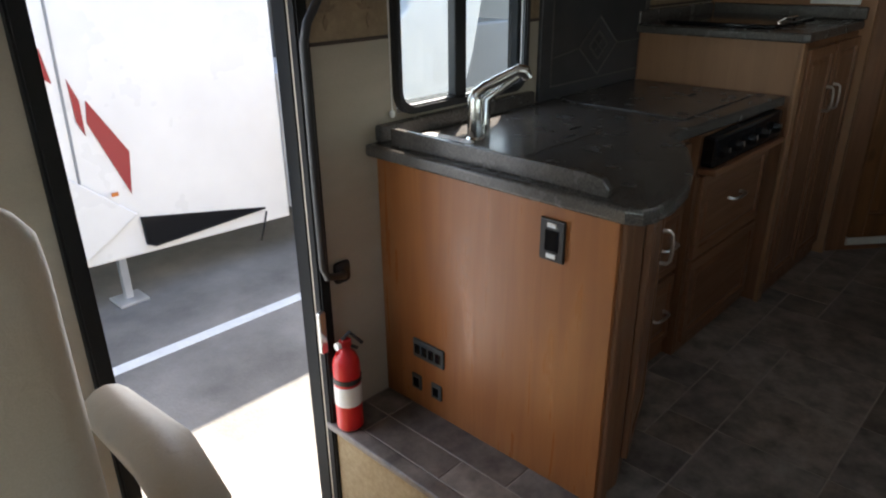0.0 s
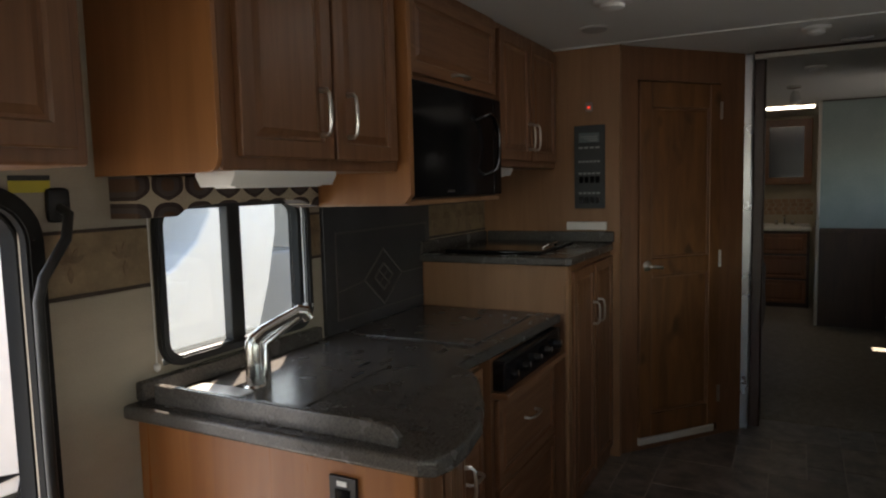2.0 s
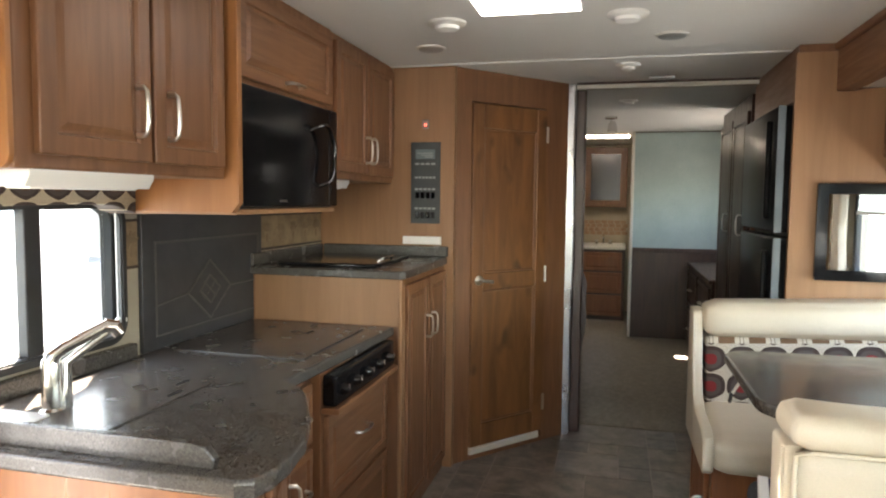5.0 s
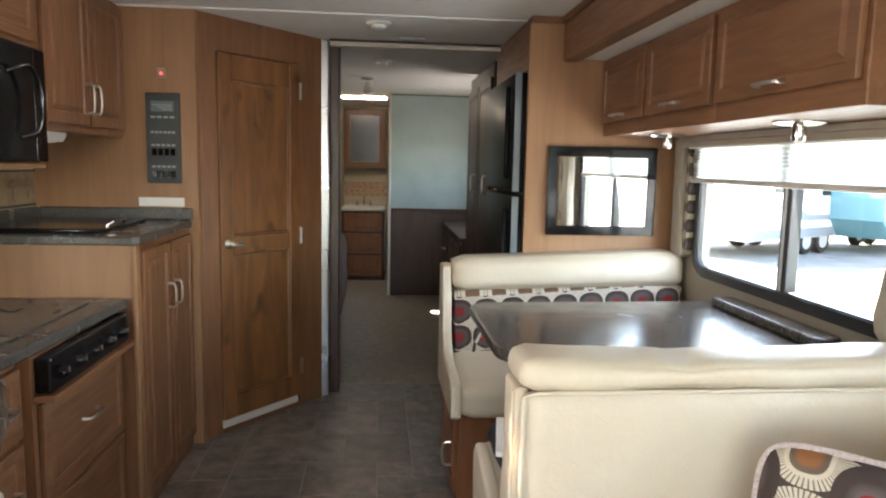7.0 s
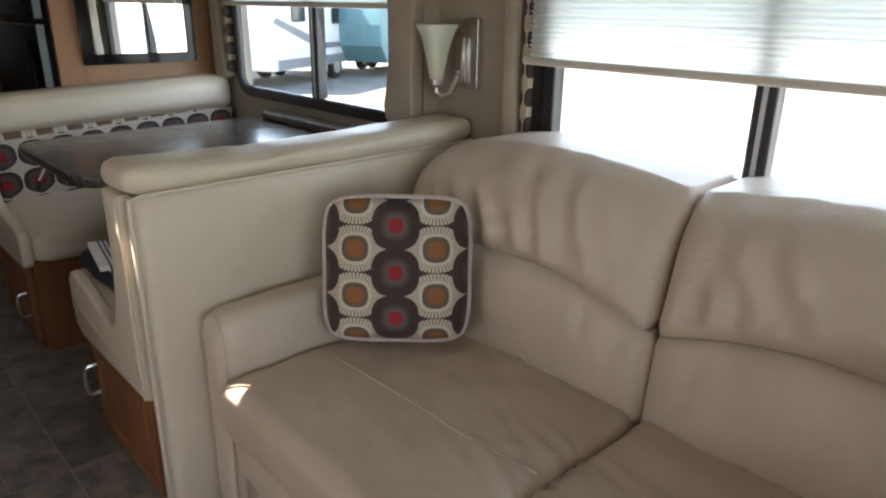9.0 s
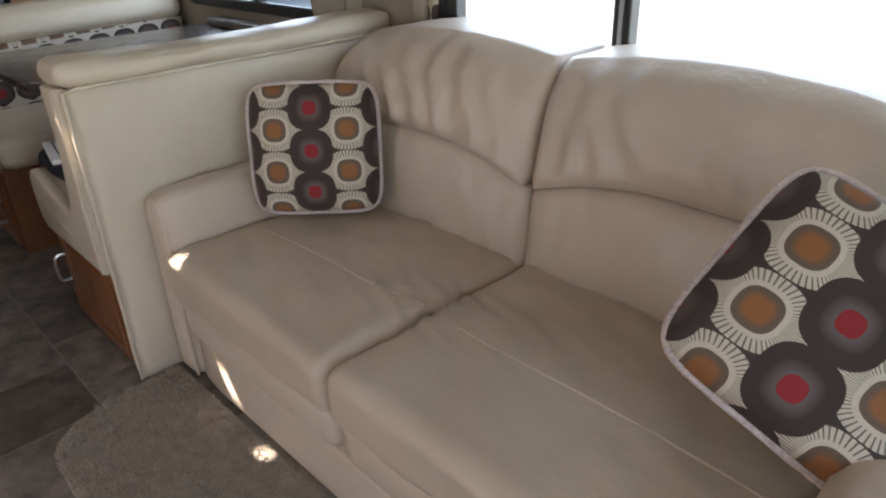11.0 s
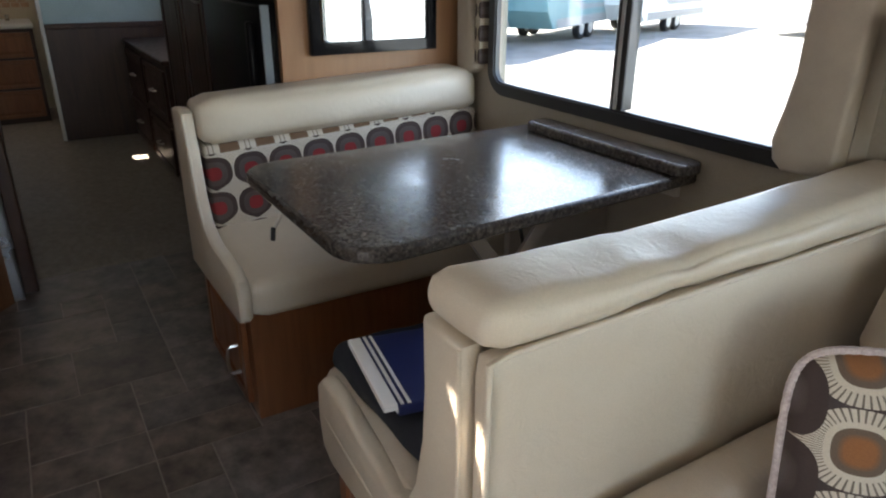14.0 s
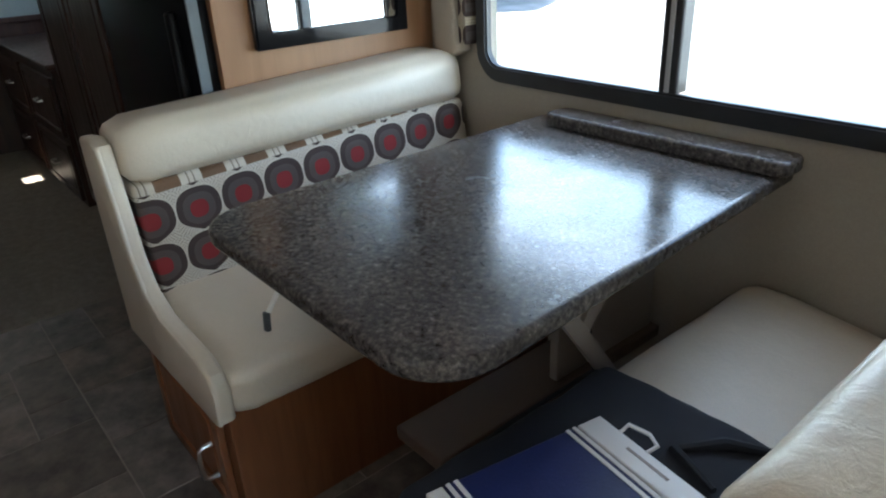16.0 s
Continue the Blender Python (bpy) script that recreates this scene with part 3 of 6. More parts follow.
# front end with the windshield
bm = box(-2.16, -2.1, -1.1, 2.03, -0.5, 0.85)
box(-2.16, -2.1, -1.1, 2.03, 1.85, 2.1, 0, 2, bm)
box(-2.16, -2.1, -1.1, -0.35, 0.85, 1.85, 0, 2, bm)
box(-2.16, -2.1, 1.85, 2.03, 0.85, 1.85, 0, 2, bm)
setting("wall_front", bm, WALLVINYL, "beige front wall round the windshield", "wall")
windshield = thing("windshield", (-2.13, 0.75, 0.85), "wide two-pane windshield with a black centre post", "windshield", kind="structure")
part("pane", box(-2.135, -2.125, -0.35, 0.72, 0.85, 1.85), GLASS, windshield).visible_shadow = False
part("pane", box(-2.135, -2.125, 0.78, 1.85, 0.85, 1.85), GLASS, windshield).visible_shadow = False
part("post", box(-2.14, -2.10, 0.72, 0.78, 0.85, 1.85, 0.008), RUBBER, windshield)
setting("wall_rear", box(9.0, 9.06, -1.1, 2.03, -0.1, 2.15), BATHWALL, "cream rear wall of the bathroom", "wall")

# panelled wall beside the pantry and the angled bathroom wall
setting("wall_panel", box(3.755, 3.80, 1.225, W, 0, CEIL), PANEL, "honey wood panelled wall beside the cooktop", "wall")
A, B = Vector((3.80, 1.225)), Vector((4.43, 0.70))
along = (B - A).normalized()
ang = math.degrees(math.atan2(along.y, along.x))
length = (B - A).length
AW = pose(A.x, A.y, 0, 0, 0, ang)
D0, D1, DH = 0.10, 0.648, 1.935
bm = box(0, D0, 0.0, 0.04, 0, CEIL, 0, 2, None, AW)
box(D1, length, 0.0, 0.04, 0, CEIL, 0, 2, bm, AW)
box(D0, D1, 0.0, 0.04, DH, CEIL, 0, 2, bm, AW)
setting("wall_angled", bm, WOOD, "honey wood wall set at an angle round a narrow door", "wall")
door = thing("door_1", (4.1, 0.97, 0), "closed knotty wood door with two sunk panels", "door", kind="structure")
DW = D1 - D0
bm = box(D0 + 0.004, D0 + 0.08, -0.012, 0.02, 0.068, DH - 0.006, 0.003, 1, None, AW)
box(D1 - 0.08, D1 - 0.004, -0.012, 0.02, 0.068, DH - 0.006, 0.003, 1, bm, AW)
for z0, z1 in ((0.068, 0.19), (0.93, 1.02), (1.80, DH - 0.006)):
    box(D0 + 0.081, D1 - 0.081, -0.012, 0.02, z0, z1, 0.003, 1, bm, AW)
part("door_frame", bm, ALDER, door, "knotty wood stiles and rails")
for z0, z1 in ((0.191, 0.929), (1.021, 1.799)):
    part("door_panel", box(D0 + 0.081, D1 - 0.081, 0.002, 0.014, z0, z1, 0.0, 1, None, AW), ALDER, door)
    bm = None
    for x0, x1, a, b in ((D0 + 0.08, D0 + 0.092, z0, z1), (D1 - 0.092, D1 - 0.08, z0, z1)):
        bm = box(x0, x1, -0.006, 0.006, a, b, 0.003, 1, bm, AW)
    for a, b in ((z0, z0 + 0.012), (z1 - 0.012, z1)):
        box(D0 + 0.092, D1 - 0.092, -0.006, 0.006, a, b, 0.003, 1, bm, AW)
    part("moulding", bm, WOOD, door)
bm = lathe([(0.0255, 0), (0.026, 0.004), (0.018, 0.010), (0.010, 0.016), (0.010, 0.035), (0.004, 0.04)], (0, 0, 0), 20, "Z")
bmesh.ops.transform(bm, matrix=AW @ pose(D0 + 0.05, -0.012, 0.985, 90), verts=bm.verts)
box(-0.006, 0.075, -0.008, 0.008, -0.008, 0.008, 0.005, 2, bm, AW @ pose(D0 + 0.05, -0.048, 0.985, 0, 8, 0))
part("lever_handle", bm, STEEL, door, "brushed nickel lever handle", True)
for z in (1.79, 0.995, 0.24):
    part("hinge", tube([AW @ Vector((D1 - 0.008, -0.016, z - 0.045)), AW @ Vector((D1 - 0.008, -0.016, z + 0.045))], 0.008, 8), STEEL, door, "nickel hinge", True)
part("sill", box(D0, D1, -0.008, 0.03, 0.0, 0.026, 0.003, 1, None, AW), WOOD, door, "low wood sill")
part("threshold", box(D0, D1 - 0.03, -0.015, 0.03, 0.027, 0.066, 0.005, 1, None, AW), OFFWHITE, door, "pale threshold strip")

# the jamb and track at the bedroom opening
jamb = thing("door_frame", (4.47, 0.66, 0), "silver and dark jamb with a pale track at the bedroom opening", "door frame", kind="structure")
part("silver_post", box(4.43, 4.50, 0.655, 0.73, 0, CEIL, 0.012), cloudy("post_metal", (0.33, 0.33, 0.335), (0.41, 0.41, 0.415), 3, 0.28, 200, 0.0, 0.001, (1, 1, 1), 0.8), jamb, "satin grey corner post")
part("dark_post", box(4.50, 4.60, 0.60, 0.66, 0, CEIL, 0.008), DARKWOOD, jamb, "dark brown post")
part("track", box(4.42, 4.47, -0.33, 0.654, CEIL - 0.035, CEIL, 0.006), OFFWHITE, jamb, "pale curtain track")
part("track_lip", box(4.40, 4.42, -0.33, 0.654, CEIL - 0.012, CEIL, 0.004), DARKWOOD, jamb)
setting("wall_bathroom_side", box(4.50, 4.56, 0.73, W, 0, CEIL), WOOD, "wood wall behind the silver post", "wall")
# bedroom end: partition with blue wall above dark wainscot, bathroom beyond
PX = 7.40
setting("wall_partition", box(PX, PX + 0.05, -0.89, 0.245, 0.94, CEIL + 0.02), BLUEWALL, "pale blue-grey bedroom wall above dark wainscot", "wall")
setting("wainscot", box(PX - 0.012, PX + 0.05, -0.89, 0.245, 0.05, 0.935), DARKWOOD, "dark brown wooden wainscot", "wainscot")
setting("trim_rail", box(PX - 0.03, PX, -0.89, 0.245, 0.915, 0.955, 0.006), DARKWOOD, "dark chair rail", "trim")
setting("trim_edge", box(PX - 0.01, PX + 0.06, 0.246, 0.272, 0.05, CEIL + 0.02, 0.004), OFFWHITE, "cream corner trim at the bathroom", "trim")
setting("trim_head", box(PX - 0.03, PX, -0.89, 0.245, CEIL - 0.01, CEIL - 0.0005), DARKWOOD, "dark strip under the bedroom ceiling", "trim")
setting("wall_bath_left", box(PX, 9.0, 0.80, 0.85, 0.05, CEIL), BATHWALL, "cream bathroom side wall", "wall")
setting("wall_bedroom_left", box(PX, PX + 0.05, 0.85, W, 0.05, CEIL), BLUEWALL, "pale blue-grey bedroom wall", "wall")

# floor tiles and bath floor follow at the end

# entrance well
setting("step_well", box(0.55, 1.24, 1.30, 2.0, -0.56, -0.5), RISER, "tan carpeted bottom of the entrance well", "step")
setting("step_riser", box(1.225, 1.262, 1.30, W, -0.5, -0.02), RISER, "tan looped carpet on the side of the entrance well", "step")
setting("step_nosing", box(1.205, 1.262, 1.30, W, -0.02, 0.0045, 0.006), TILE, "stone-look edge along the entrance well", "step")
setting("step_tread", box(0.61, 1.22, 1.30, 1.62, -0.28, -0.24, 0.01), RISER, "tan carpeted entrance tread", "step")
setting("step_wall", box(0.50, 0.56, 1.30, 2.0, -0.5, 0.0), RISER, "tan carpeted wall of the entrance well", "step")
setting("step_back", box(0.50, 1.25, 1.25, 1.30, -0.5, -0.006), RISER, "tan carpeted back of the entrance well", "step")

entry = thing("door_2", (0.9, W, -0.45), "open entrance with a rounded black frame", "entrance", kind="structure")
part("frame", ring(0.688, 1.98, 0.13, 0.042, 0.035, pose(0.908, W + 0.006, 0.465)), RUBBER, entry, "rounded black rubber-lipped frame", True)
part("jamb", ring(0.625, 1.905, 0.10, 0.013, 0.065, pose(0.9085, W + 0.075, 0.465)), RUBBER, entry, "", True)
part("catch", box(1.19, 1.215, W - 0.04, W - 0.025, 0.28, 0.42, 0.004), STEEL, entry, "worn metal latch plate")

rail = thing("grab_rail", (1.27, W, 0.45), "black bowed grab rail on the wall beside the entrance", "grab rail")
part("bar", tube([(1.30, W - 0.012, 1.40), (1.297, W - 0.05, 1.385), (1.27, W - 0.075, 1.33), (1.205, W - 0.085, 1.25), (1.19, W - 0.085, 1.20), (1.188, W - 0.085, 0.85), (1.19, W - 0.085, 0.585), (1.205, W - 0.08, 0.55), (1.29, W - 0.045, 0.515), (1.31, W - 0.012, 0.51)], 0.0115, 12), BLACKMATTE, rail, "", True)
part("mount", box(1.272, 1.328, W - 0.018, W, 1.365, 1.445, 0.012), BLACKMATTE, rail, "", True)
part("mount", box(1.28, 1.34, W - 0.018, W, 0.475, 0.545, 0.012), BLACKMATTE, rail, "", True)

# borders on the wall
for i, (x0, x1) in enumerate(((1.245, 1.545), (2.215, 2.28), (3.09, 3.75))):
    b = thing("wall_border", (x0, W, 1.18), "brown wallpaper border with leaf sprays between dark lines", "border", "wall borders")
    part("band", box(x0, x1, W - 0.005, W, 1.19, 1.336), BORDER, b)
    part("line", box(x0, x1, W - 0.009, W, 1.180, 1.190), BORDERLINE, b)
    part("line", box(x0, x1, W - 0.009, W, 1.336, 1.344), BORDERLINE, b)
    k = max(1, int((x1 - x0) / 0.13))
    for j in range(k):
        cx = x0 + (j + 0.5) * (x1 - x0) / k
        bm = None
        for a in (-62, -30, 0, 30, 62, 180):
            bm = prism([(0.006 * s[0], 0.045 * s[1]) for s in ((0, 0.1), (1.3, 0.45), (0.8, 0.8), (0, 1.0), (-0.8, 0.8), (-1.3, 0.45))], 0, 0.003, 0, bm, pose(cx, W - 0.005, 1.262, 90, 0, 0) @ pose(0, 0, 0, 0, 0, a))
        part("leaf_spray", bm, MOTIF, b)

# kitchen window
win = thing("window_1", (1.885, W, 0.95), "black-framed sliding kitchen window with rounded corners", "window", kind="structure")
part("window_frame", ring(0.655, 0.465, 0.075, 0.028, 0.03, pose(1.885, W + 0.008, 1.178)), BLACKMATTE, win, "", True)
part("window_liner", ring(0.6285, 0.4435, 0.065, 0.020, 0.049, pose(1.885, W + 0.058, 1.1775)), RUBBER, win, "black rubber-lined reveal")
part("mullion", box(1.822, 1.877, W - 0.015, W + 0.02, 0.975, 1.385, 0.004), BLACKMATTE, win)
for x0, x1 in ((1.585, 1.822), (1.877, 2.185)):
    part("pane", box(x0, x1, W + 0.012, W + 0.017, 0.965, 1.392), GLASS, win).visible_shadow = False
part("track", box(1.60, 2.17, W - 0.012, W + 0.01, 0.962, 0.975, 0.003), BLACKMATTE, win)
val = thing("window_valance", (1.85, W, 1.36), "patterned fabric valance over the kitchen window", "valance")
part("fabric", prism([(1.44, 1.365), (1.565, 1.365), (1.60, 1.385), (1.70, 1.393), (1.90, 1.396), (2.06, 1.393), (2.12, 1.375), (2.16, 1.365), (2.16, 1.47), (1.44, 1.47)], 0, 0.10, 0.004, None, pose(0, W, 0, 90)), VALANCE, val)
for x, z0 in ((1.54, 0.96), (2.17, 1.02), (2.20, 1.02)):
    cord = thing("shade_cord", (x, W - 0.015, z0), "thin white shade cord with a small bead", "cord", "shade cords")
    part("string", tube([(x, W - 0.014, z0), (x, W - 0.012, 1.42)], 0.0016, 6), WHITE, cord)
    part("bead", lathe([(0.002, -0.012), (0.009, -0.006), (0.009, 0.006), (0.002, 0.012)], (x, W - 0.014, z0), 10), WHITE, cord, "", True)

# ---- the galley ----
TOPZ = 0.885
outline = [(1.44, W), (1.44, 1.10), (1.455, 1.065), (1.50, 1.05), (1.58, 1.052), (1.70, 1.075), (1.84, 1.13), (1.94, 1.185), (2.03, 1.235), (2.075, 1.27), (2.095, 1.31), (2.12, 1.338), (2.18, 1.342), (3.005, 1.30), (3.005, W)]
SINK = (1.60, 2.02, 1.56, 1.88)
top = thing("worktop", (2.0, 1.6, TOPZ), "dark speckled laminate worktop with a curved peninsula end", "worktop")
part("top", prism(outline, TOPZ - 0.04, TOPZ, 0.010, None, None, 4), COUNTER, top)
part("end_upstand", prism([(1.90, TOPZ - 0.001), (1.17, TOPZ - 0.001), (1.165, TOPZ + 0.02), (1.185, TOPZ + 0.042), (1.22, TOPZ + 0.048), (1.90, TOPZ + 0.05)], 0, 0.022, 0.004, None, pose(1.478, 0, 0) @ Matrix(((0, 0, 1, 0), (1, 0, 0, 0), (0, 1, 0, 0), (0, 0, 0, 1)))), COUNTER, top, "low speckled upstand")
part("back_upstand", box(1.478, 2.24, W - 0.032, W - 0.0, TOPZ, TOPZ + 0.05, 0.006), COUNTER, top)
faucet = thing("faucet", (1.70, 1.75, TOPZ), "tall angled chrome kitchen faucet", "faucet")
part("body", lathe([(0.030, 0), (0.030, 0.006), (0.023, 0.012), (0.022, 0.12), (0.018, 0.135)], (1.69, 1.755, TOPZ), 20), CHROME, faucet, "", True)
part("spout", tube([(1.69, 1.755, TOPZ + 0.11), (1.694, 1.751, TOPZ + 0.14), (1.712, 1.735, TOPZ + 0.158), (1.775, 1.675, TOPZ + 0.20), (1.785, 1.668, TOPZ + 0.205)], [0.020, 0.019, 0.017, 0.015, 0.015], 14), CHROME, faucet, "", True)
part("spray_head", tube([(1.78, 1.672, TOPZ + 0.205), (1.797, 1.655, TOPZ + 0.20), (1.805, 1.648, TOPZ + 0.18)], [0.018, 0.019, 0.015], 14), CHROME, faucet, "", True)
part("lever", tube([(1.718, 1.735, TOPZ + 0.005), (1.72, 1.734, TOPZ + 0.12), (1.80, 1.664, TOPZ + 0.195)], [0.013, 0.012, 0.010], 10), CHROME, faucet, "", True)
cover = thing("sink_cover", (1.75, 1.76, TOPZ), "flush dark sink cover with a steel lip and finger slots", "sink cover")
part("board", prism(rounded(1.56, 2.05, 1.52, 1.90, 0.05), TOPZ, TOPZ + 0.004, 0.0015), COUNTER, cover)
part("steel_edge", prism(rounded(1.56, 1.66, 1.72, 1.915, 0.02), TOPZ, TOPZ + 0.007, 0.002), STEEL, cover, "bright steel basin edge")
for x, y in ((2.00, 1.60), (1.90, 1.555)):
    part("finger_slot", box(x - 0.028, x + 0.028, y - 0.006, y + 0.006, TOPZ + 0.0038, TOPZ + 0.006, 0.001), BLACKMATTE, cover)

penin = thing("peninsula_cabinet", (1.8, 1.6, 0), "honey wood peninsula cabinet with a flat end panel", "cabinet")
part("end_panel", box(1.48, 1.50, 1.13, W - 0.001, 0.0, TOPZ - 0.041, 0.003), wood("end_panel_wood", (0.26, 0.09, 0.027), (0.38, 0.145, 0.045), (11, 11, 0.8), 0.30), penin, "smooth figured wood end panel")
part("body", prism([(1.501, W - 0.002), (1.501, 1.135), (1.60, 1.13), (1.95, 1.26), (2.10, 1.38), (2.10, W - 0.002)], 0.0, TOPZ - 0.041), WOOD, penin)
cdir = math.degrees(math.atan2(1.26 - 1.13, 1.95 - 1.60))
part("corner_post", box(1.492, 1.53, 1.118, 1.15, 0.0, TOPZ - 0.041, 0.008), WOOD, penin)
m = pose(1.775, 1.195, 0.44, 0, 0, cdir)
cd = part("cabinet_door", raised_door(0.32, 0.74, m), WOOD, penin)
part("door_handle", handle(0.10, m @ pose(0.12, -0.02, 0.18) @ bar(True)), STEEL, cd, "brushed nickel pull", True)
part("toe_kick", box(1.486, 1.503, 1.135, 1.155, 0, 0.05), BLACKMATTE, penin)

outlet = thing("outlet_plate", (1.478, 1.31, 0.69), "black socket plate with white test buttons on the end panel", "outlet")
part("plate", box(1.470, 1.479, 1.272, 1.345, 0.688, 0.80, 0.003), BLACKMATTE, outlet)
for z in (0.785, 0.703):
    part("button", box(1.467, 1.471, 1.295, 1.322, z - 0.006, z + 0.006, 0.001), WHITE, outlet)
part("socket", box(1.467, 1.471, 1.288, 1.328, 0.715, 0.772, 0.002), BLACKGLOSS, outlet)
sw = thing("switch_plate", (1.478, 1.755, 0.2), "dark switch plate with four rockers low on the end panel", "switch")
part("plate", box(1.471, 1.479, 1.69, 1.825, 0.195, 0.262, 0.003), PANELGREY, sw)
for i in range(4):
    part("rocker", box(1.466, 1.472, 1.70 + i * 0.031, 1.722 + i * 0.031, 0.212, 0.245, 0.002), BLACKGLOSS, sw)
for y in (1.815, 1.725):
    o = thing("outlet_plate", (1.478, y, 0.07), "small dark outlet plate low on the end panel", "outlet", "low outlets")
    part("plate", box(1.472, 1.479, y - 0.022, y + 0.022, 0.068, 0.125, 0.003), PANELGREY, o)
    part("socket", box(1.468, 1.473, y - 0.012, y + 0.012, 0.080, 0.112, 0.002), BLACKGLOSS, o)

ext = thing("fire_extinguisher", (1.25, 1.895, 0), "red fire extinguisher with white label by the entrance", "fire extinguisher")
part("cylinder", lathe([(0.036, 0.0), (0.043, 0.008), (0.043, 0.23), (0.040, 0.25), (0.030, 0.27), (0.018, 0.282), (0.016, 0.295)], (1.250, 1.895, 0.005), 24), RED, ext, "", True)
part("label", lathe([(0.0438, 0.095), (0.0438, 0.165)], (1.250, 1.895, 0.005), 24), WHITE, ext, "white paper label", True)
part("strap", lathe([(0.045, 0.175), (0.045, 0.192)], (1.250, 1.895, 0.005), 24), BLACKMATTE, ext, "black strap", True)
part("valve", box(1.235, 1.270, 1.882, 1.908, 0.295, 0.325, 0.006), RED, ext)
part("lever", tube([(1.24, 1.895, 0.325), (1.265, 1.888, 0.345), (1.30, 1.872, 0.30)], 0.006, 8), BLACKMATTE, ext, "", True)
part("lever", tube([(1.245, 1.895, 0.315), (1.285, 1.878, 0.285)], 0.005, 8), BLACKMATTE, ext, "", True)
part("gauge", lathe([(0.012, 0), (0.012, 0.012)], (1.218, 1.895, 0.31), 14, "X"), WHITE, ext)

# drawers, cooktop and stove drawer
drawers = thing("drawer_cabinet", (2.3, 1.6, 0), "honey wood drawer cabinet beside the stove", "cabinet")
part("body", box(2.101, 2.345, 1.375, W - 0.001, 0.0, TOPZ - 0.041), WOOD, drawers)
for z0, z1 in ((0.62, 0.82), (0.36, 0.60), (0.08, 0.34)):
    m = pose(2.225, 1.375, (z0 + z1) / 2)
    dr = part("drawer_front", raised_door(0.22, z1 - z0, m, 0.03), WOOD_X, drawers)
    part("drawer_handle", handle(0.095, m @ pose(0, -0.02, 0)), STEEL, dr, "brushed nickel pull", True)
stove = thing("stove", (2.72, 1.6, 0), "built-in stove with a black knob panel and flush lid", "stove")
part("body", box(2.346, 3.005, 1.335, W - 0.002, 0.0, TOPZ - 0.041), WOOD, stove)
part("knob_panel", box(2.36, 2.965, 1.285, 1.334, 0.735, 0.84, 0.008), BLACKGLOSS, stove, "glossy black control panel")
for i in range(5):
    x = 2.415 + i * 0.118
    kn = part("knob", lathe([(0.004, -0.027), (0.014, -0.026), (0.0195, -0.014), (0.021, 0)], (x, 1.286, 0.785), 18, "Y"), BLACKGLOSS, stove, "", True)
    part("pointer", box(x - 0.0025, x + 0.0025, 1.2575, 1.2605, 0.785, 0.802, 0.001), STEEL, kn)
part("shelf_lip", box(2.348, 2.985, 1.27, 1.334, 0.712, 0.732, 0.005), WOOD_X, stove)
m = pose(2.67, 1.335, 0.545)
dr = part("drawer_front", raised_door(0.60, 0.31, m, 0.045), WOOD_X, stove)
part("drawer_handle", handle(0.11, m @ pose(0, -0.02, 0.02)), STEEL, dr, "brushed nickel pull", True)
m = pose(2.67, 1.335, 0.215)
part("drawer_front", raised_door(0.60, 0.33, m, 0.045), WOOD_X, stove)
lid = thing("cooktop_cover", (2.6, 1.65, TOPZ), "flush dark cooktop cover with a finger slot", "cooktop cover")
part("board", prism(rounded(2.36, 2.93, 1.40, 1.90, 0.015), TOPZ, TOPZ + 0.005, 0.002), COUNTER, lid)
part("finger_slot", box(2.74, 2.80, 1.565, 1.58, TOPZ + 0.0045, TOPZ + 0.007, 0.001), BLACKMATTE, lid)

splash = thing("backsplash", (2.68, W, 0.88), "dark tile backsplash with a diamond inlay", "backsplash")
part("slab", box(2.285, 3.085, W - 0.018, W - 0.0005, TOPZ, 1.36, 0.003), DARKTILE, splash)
for x0, x1, z0, z1 in ((2.35, 3.05, 1.255, 1.263), (2.35, 3.05, 0.93, 0.936), (2.35, 2.358, 0.937, 1.254), (3.042, 3.05, 0.937, 1.254)):
    part("liner", box(x0, x1, W - 0.021, W - 0.017, z0, z1), TILELINE, splash)
for s in (0.115, 0.055):
    bm = None
    for k in range(4):
        a0, a1 = radians(90 * k), radians(90 * k + 90)
        bm = tube([(2.68 + s * 1.25 * math.cos(a0), W - 0.019, 1.06 + s * math.sin(a0)), (2.68 + s * 1.25 * math.cos(a1), W - 0.019, 1.06 + s * math.sin(a1))], 0.004, 5, bm)
    part("diamond", bm, TILELINE, splash)
for x0, x1 in ((2.358, 2.53), (2.83, 3.042)):
    part("liner", tube([(x0, W - 0.018, 1.06 + (0.0 if x0 > 2.5 else -0.02)), (x1, W - 0.018, 1.06)], 0.0035, 5), TILELINE, splash)
for a0 in (45, 135):
    part("cross_liner", tube([(2.68 + sg * 0.048 * math.cos(radians(a0)) * 1.25, W - 0.019, 1.06 + sg * 0.048 * math.sin(radians(a0))) for sg in (-1, 1)], 0.003, 5), TILELINE, splash)

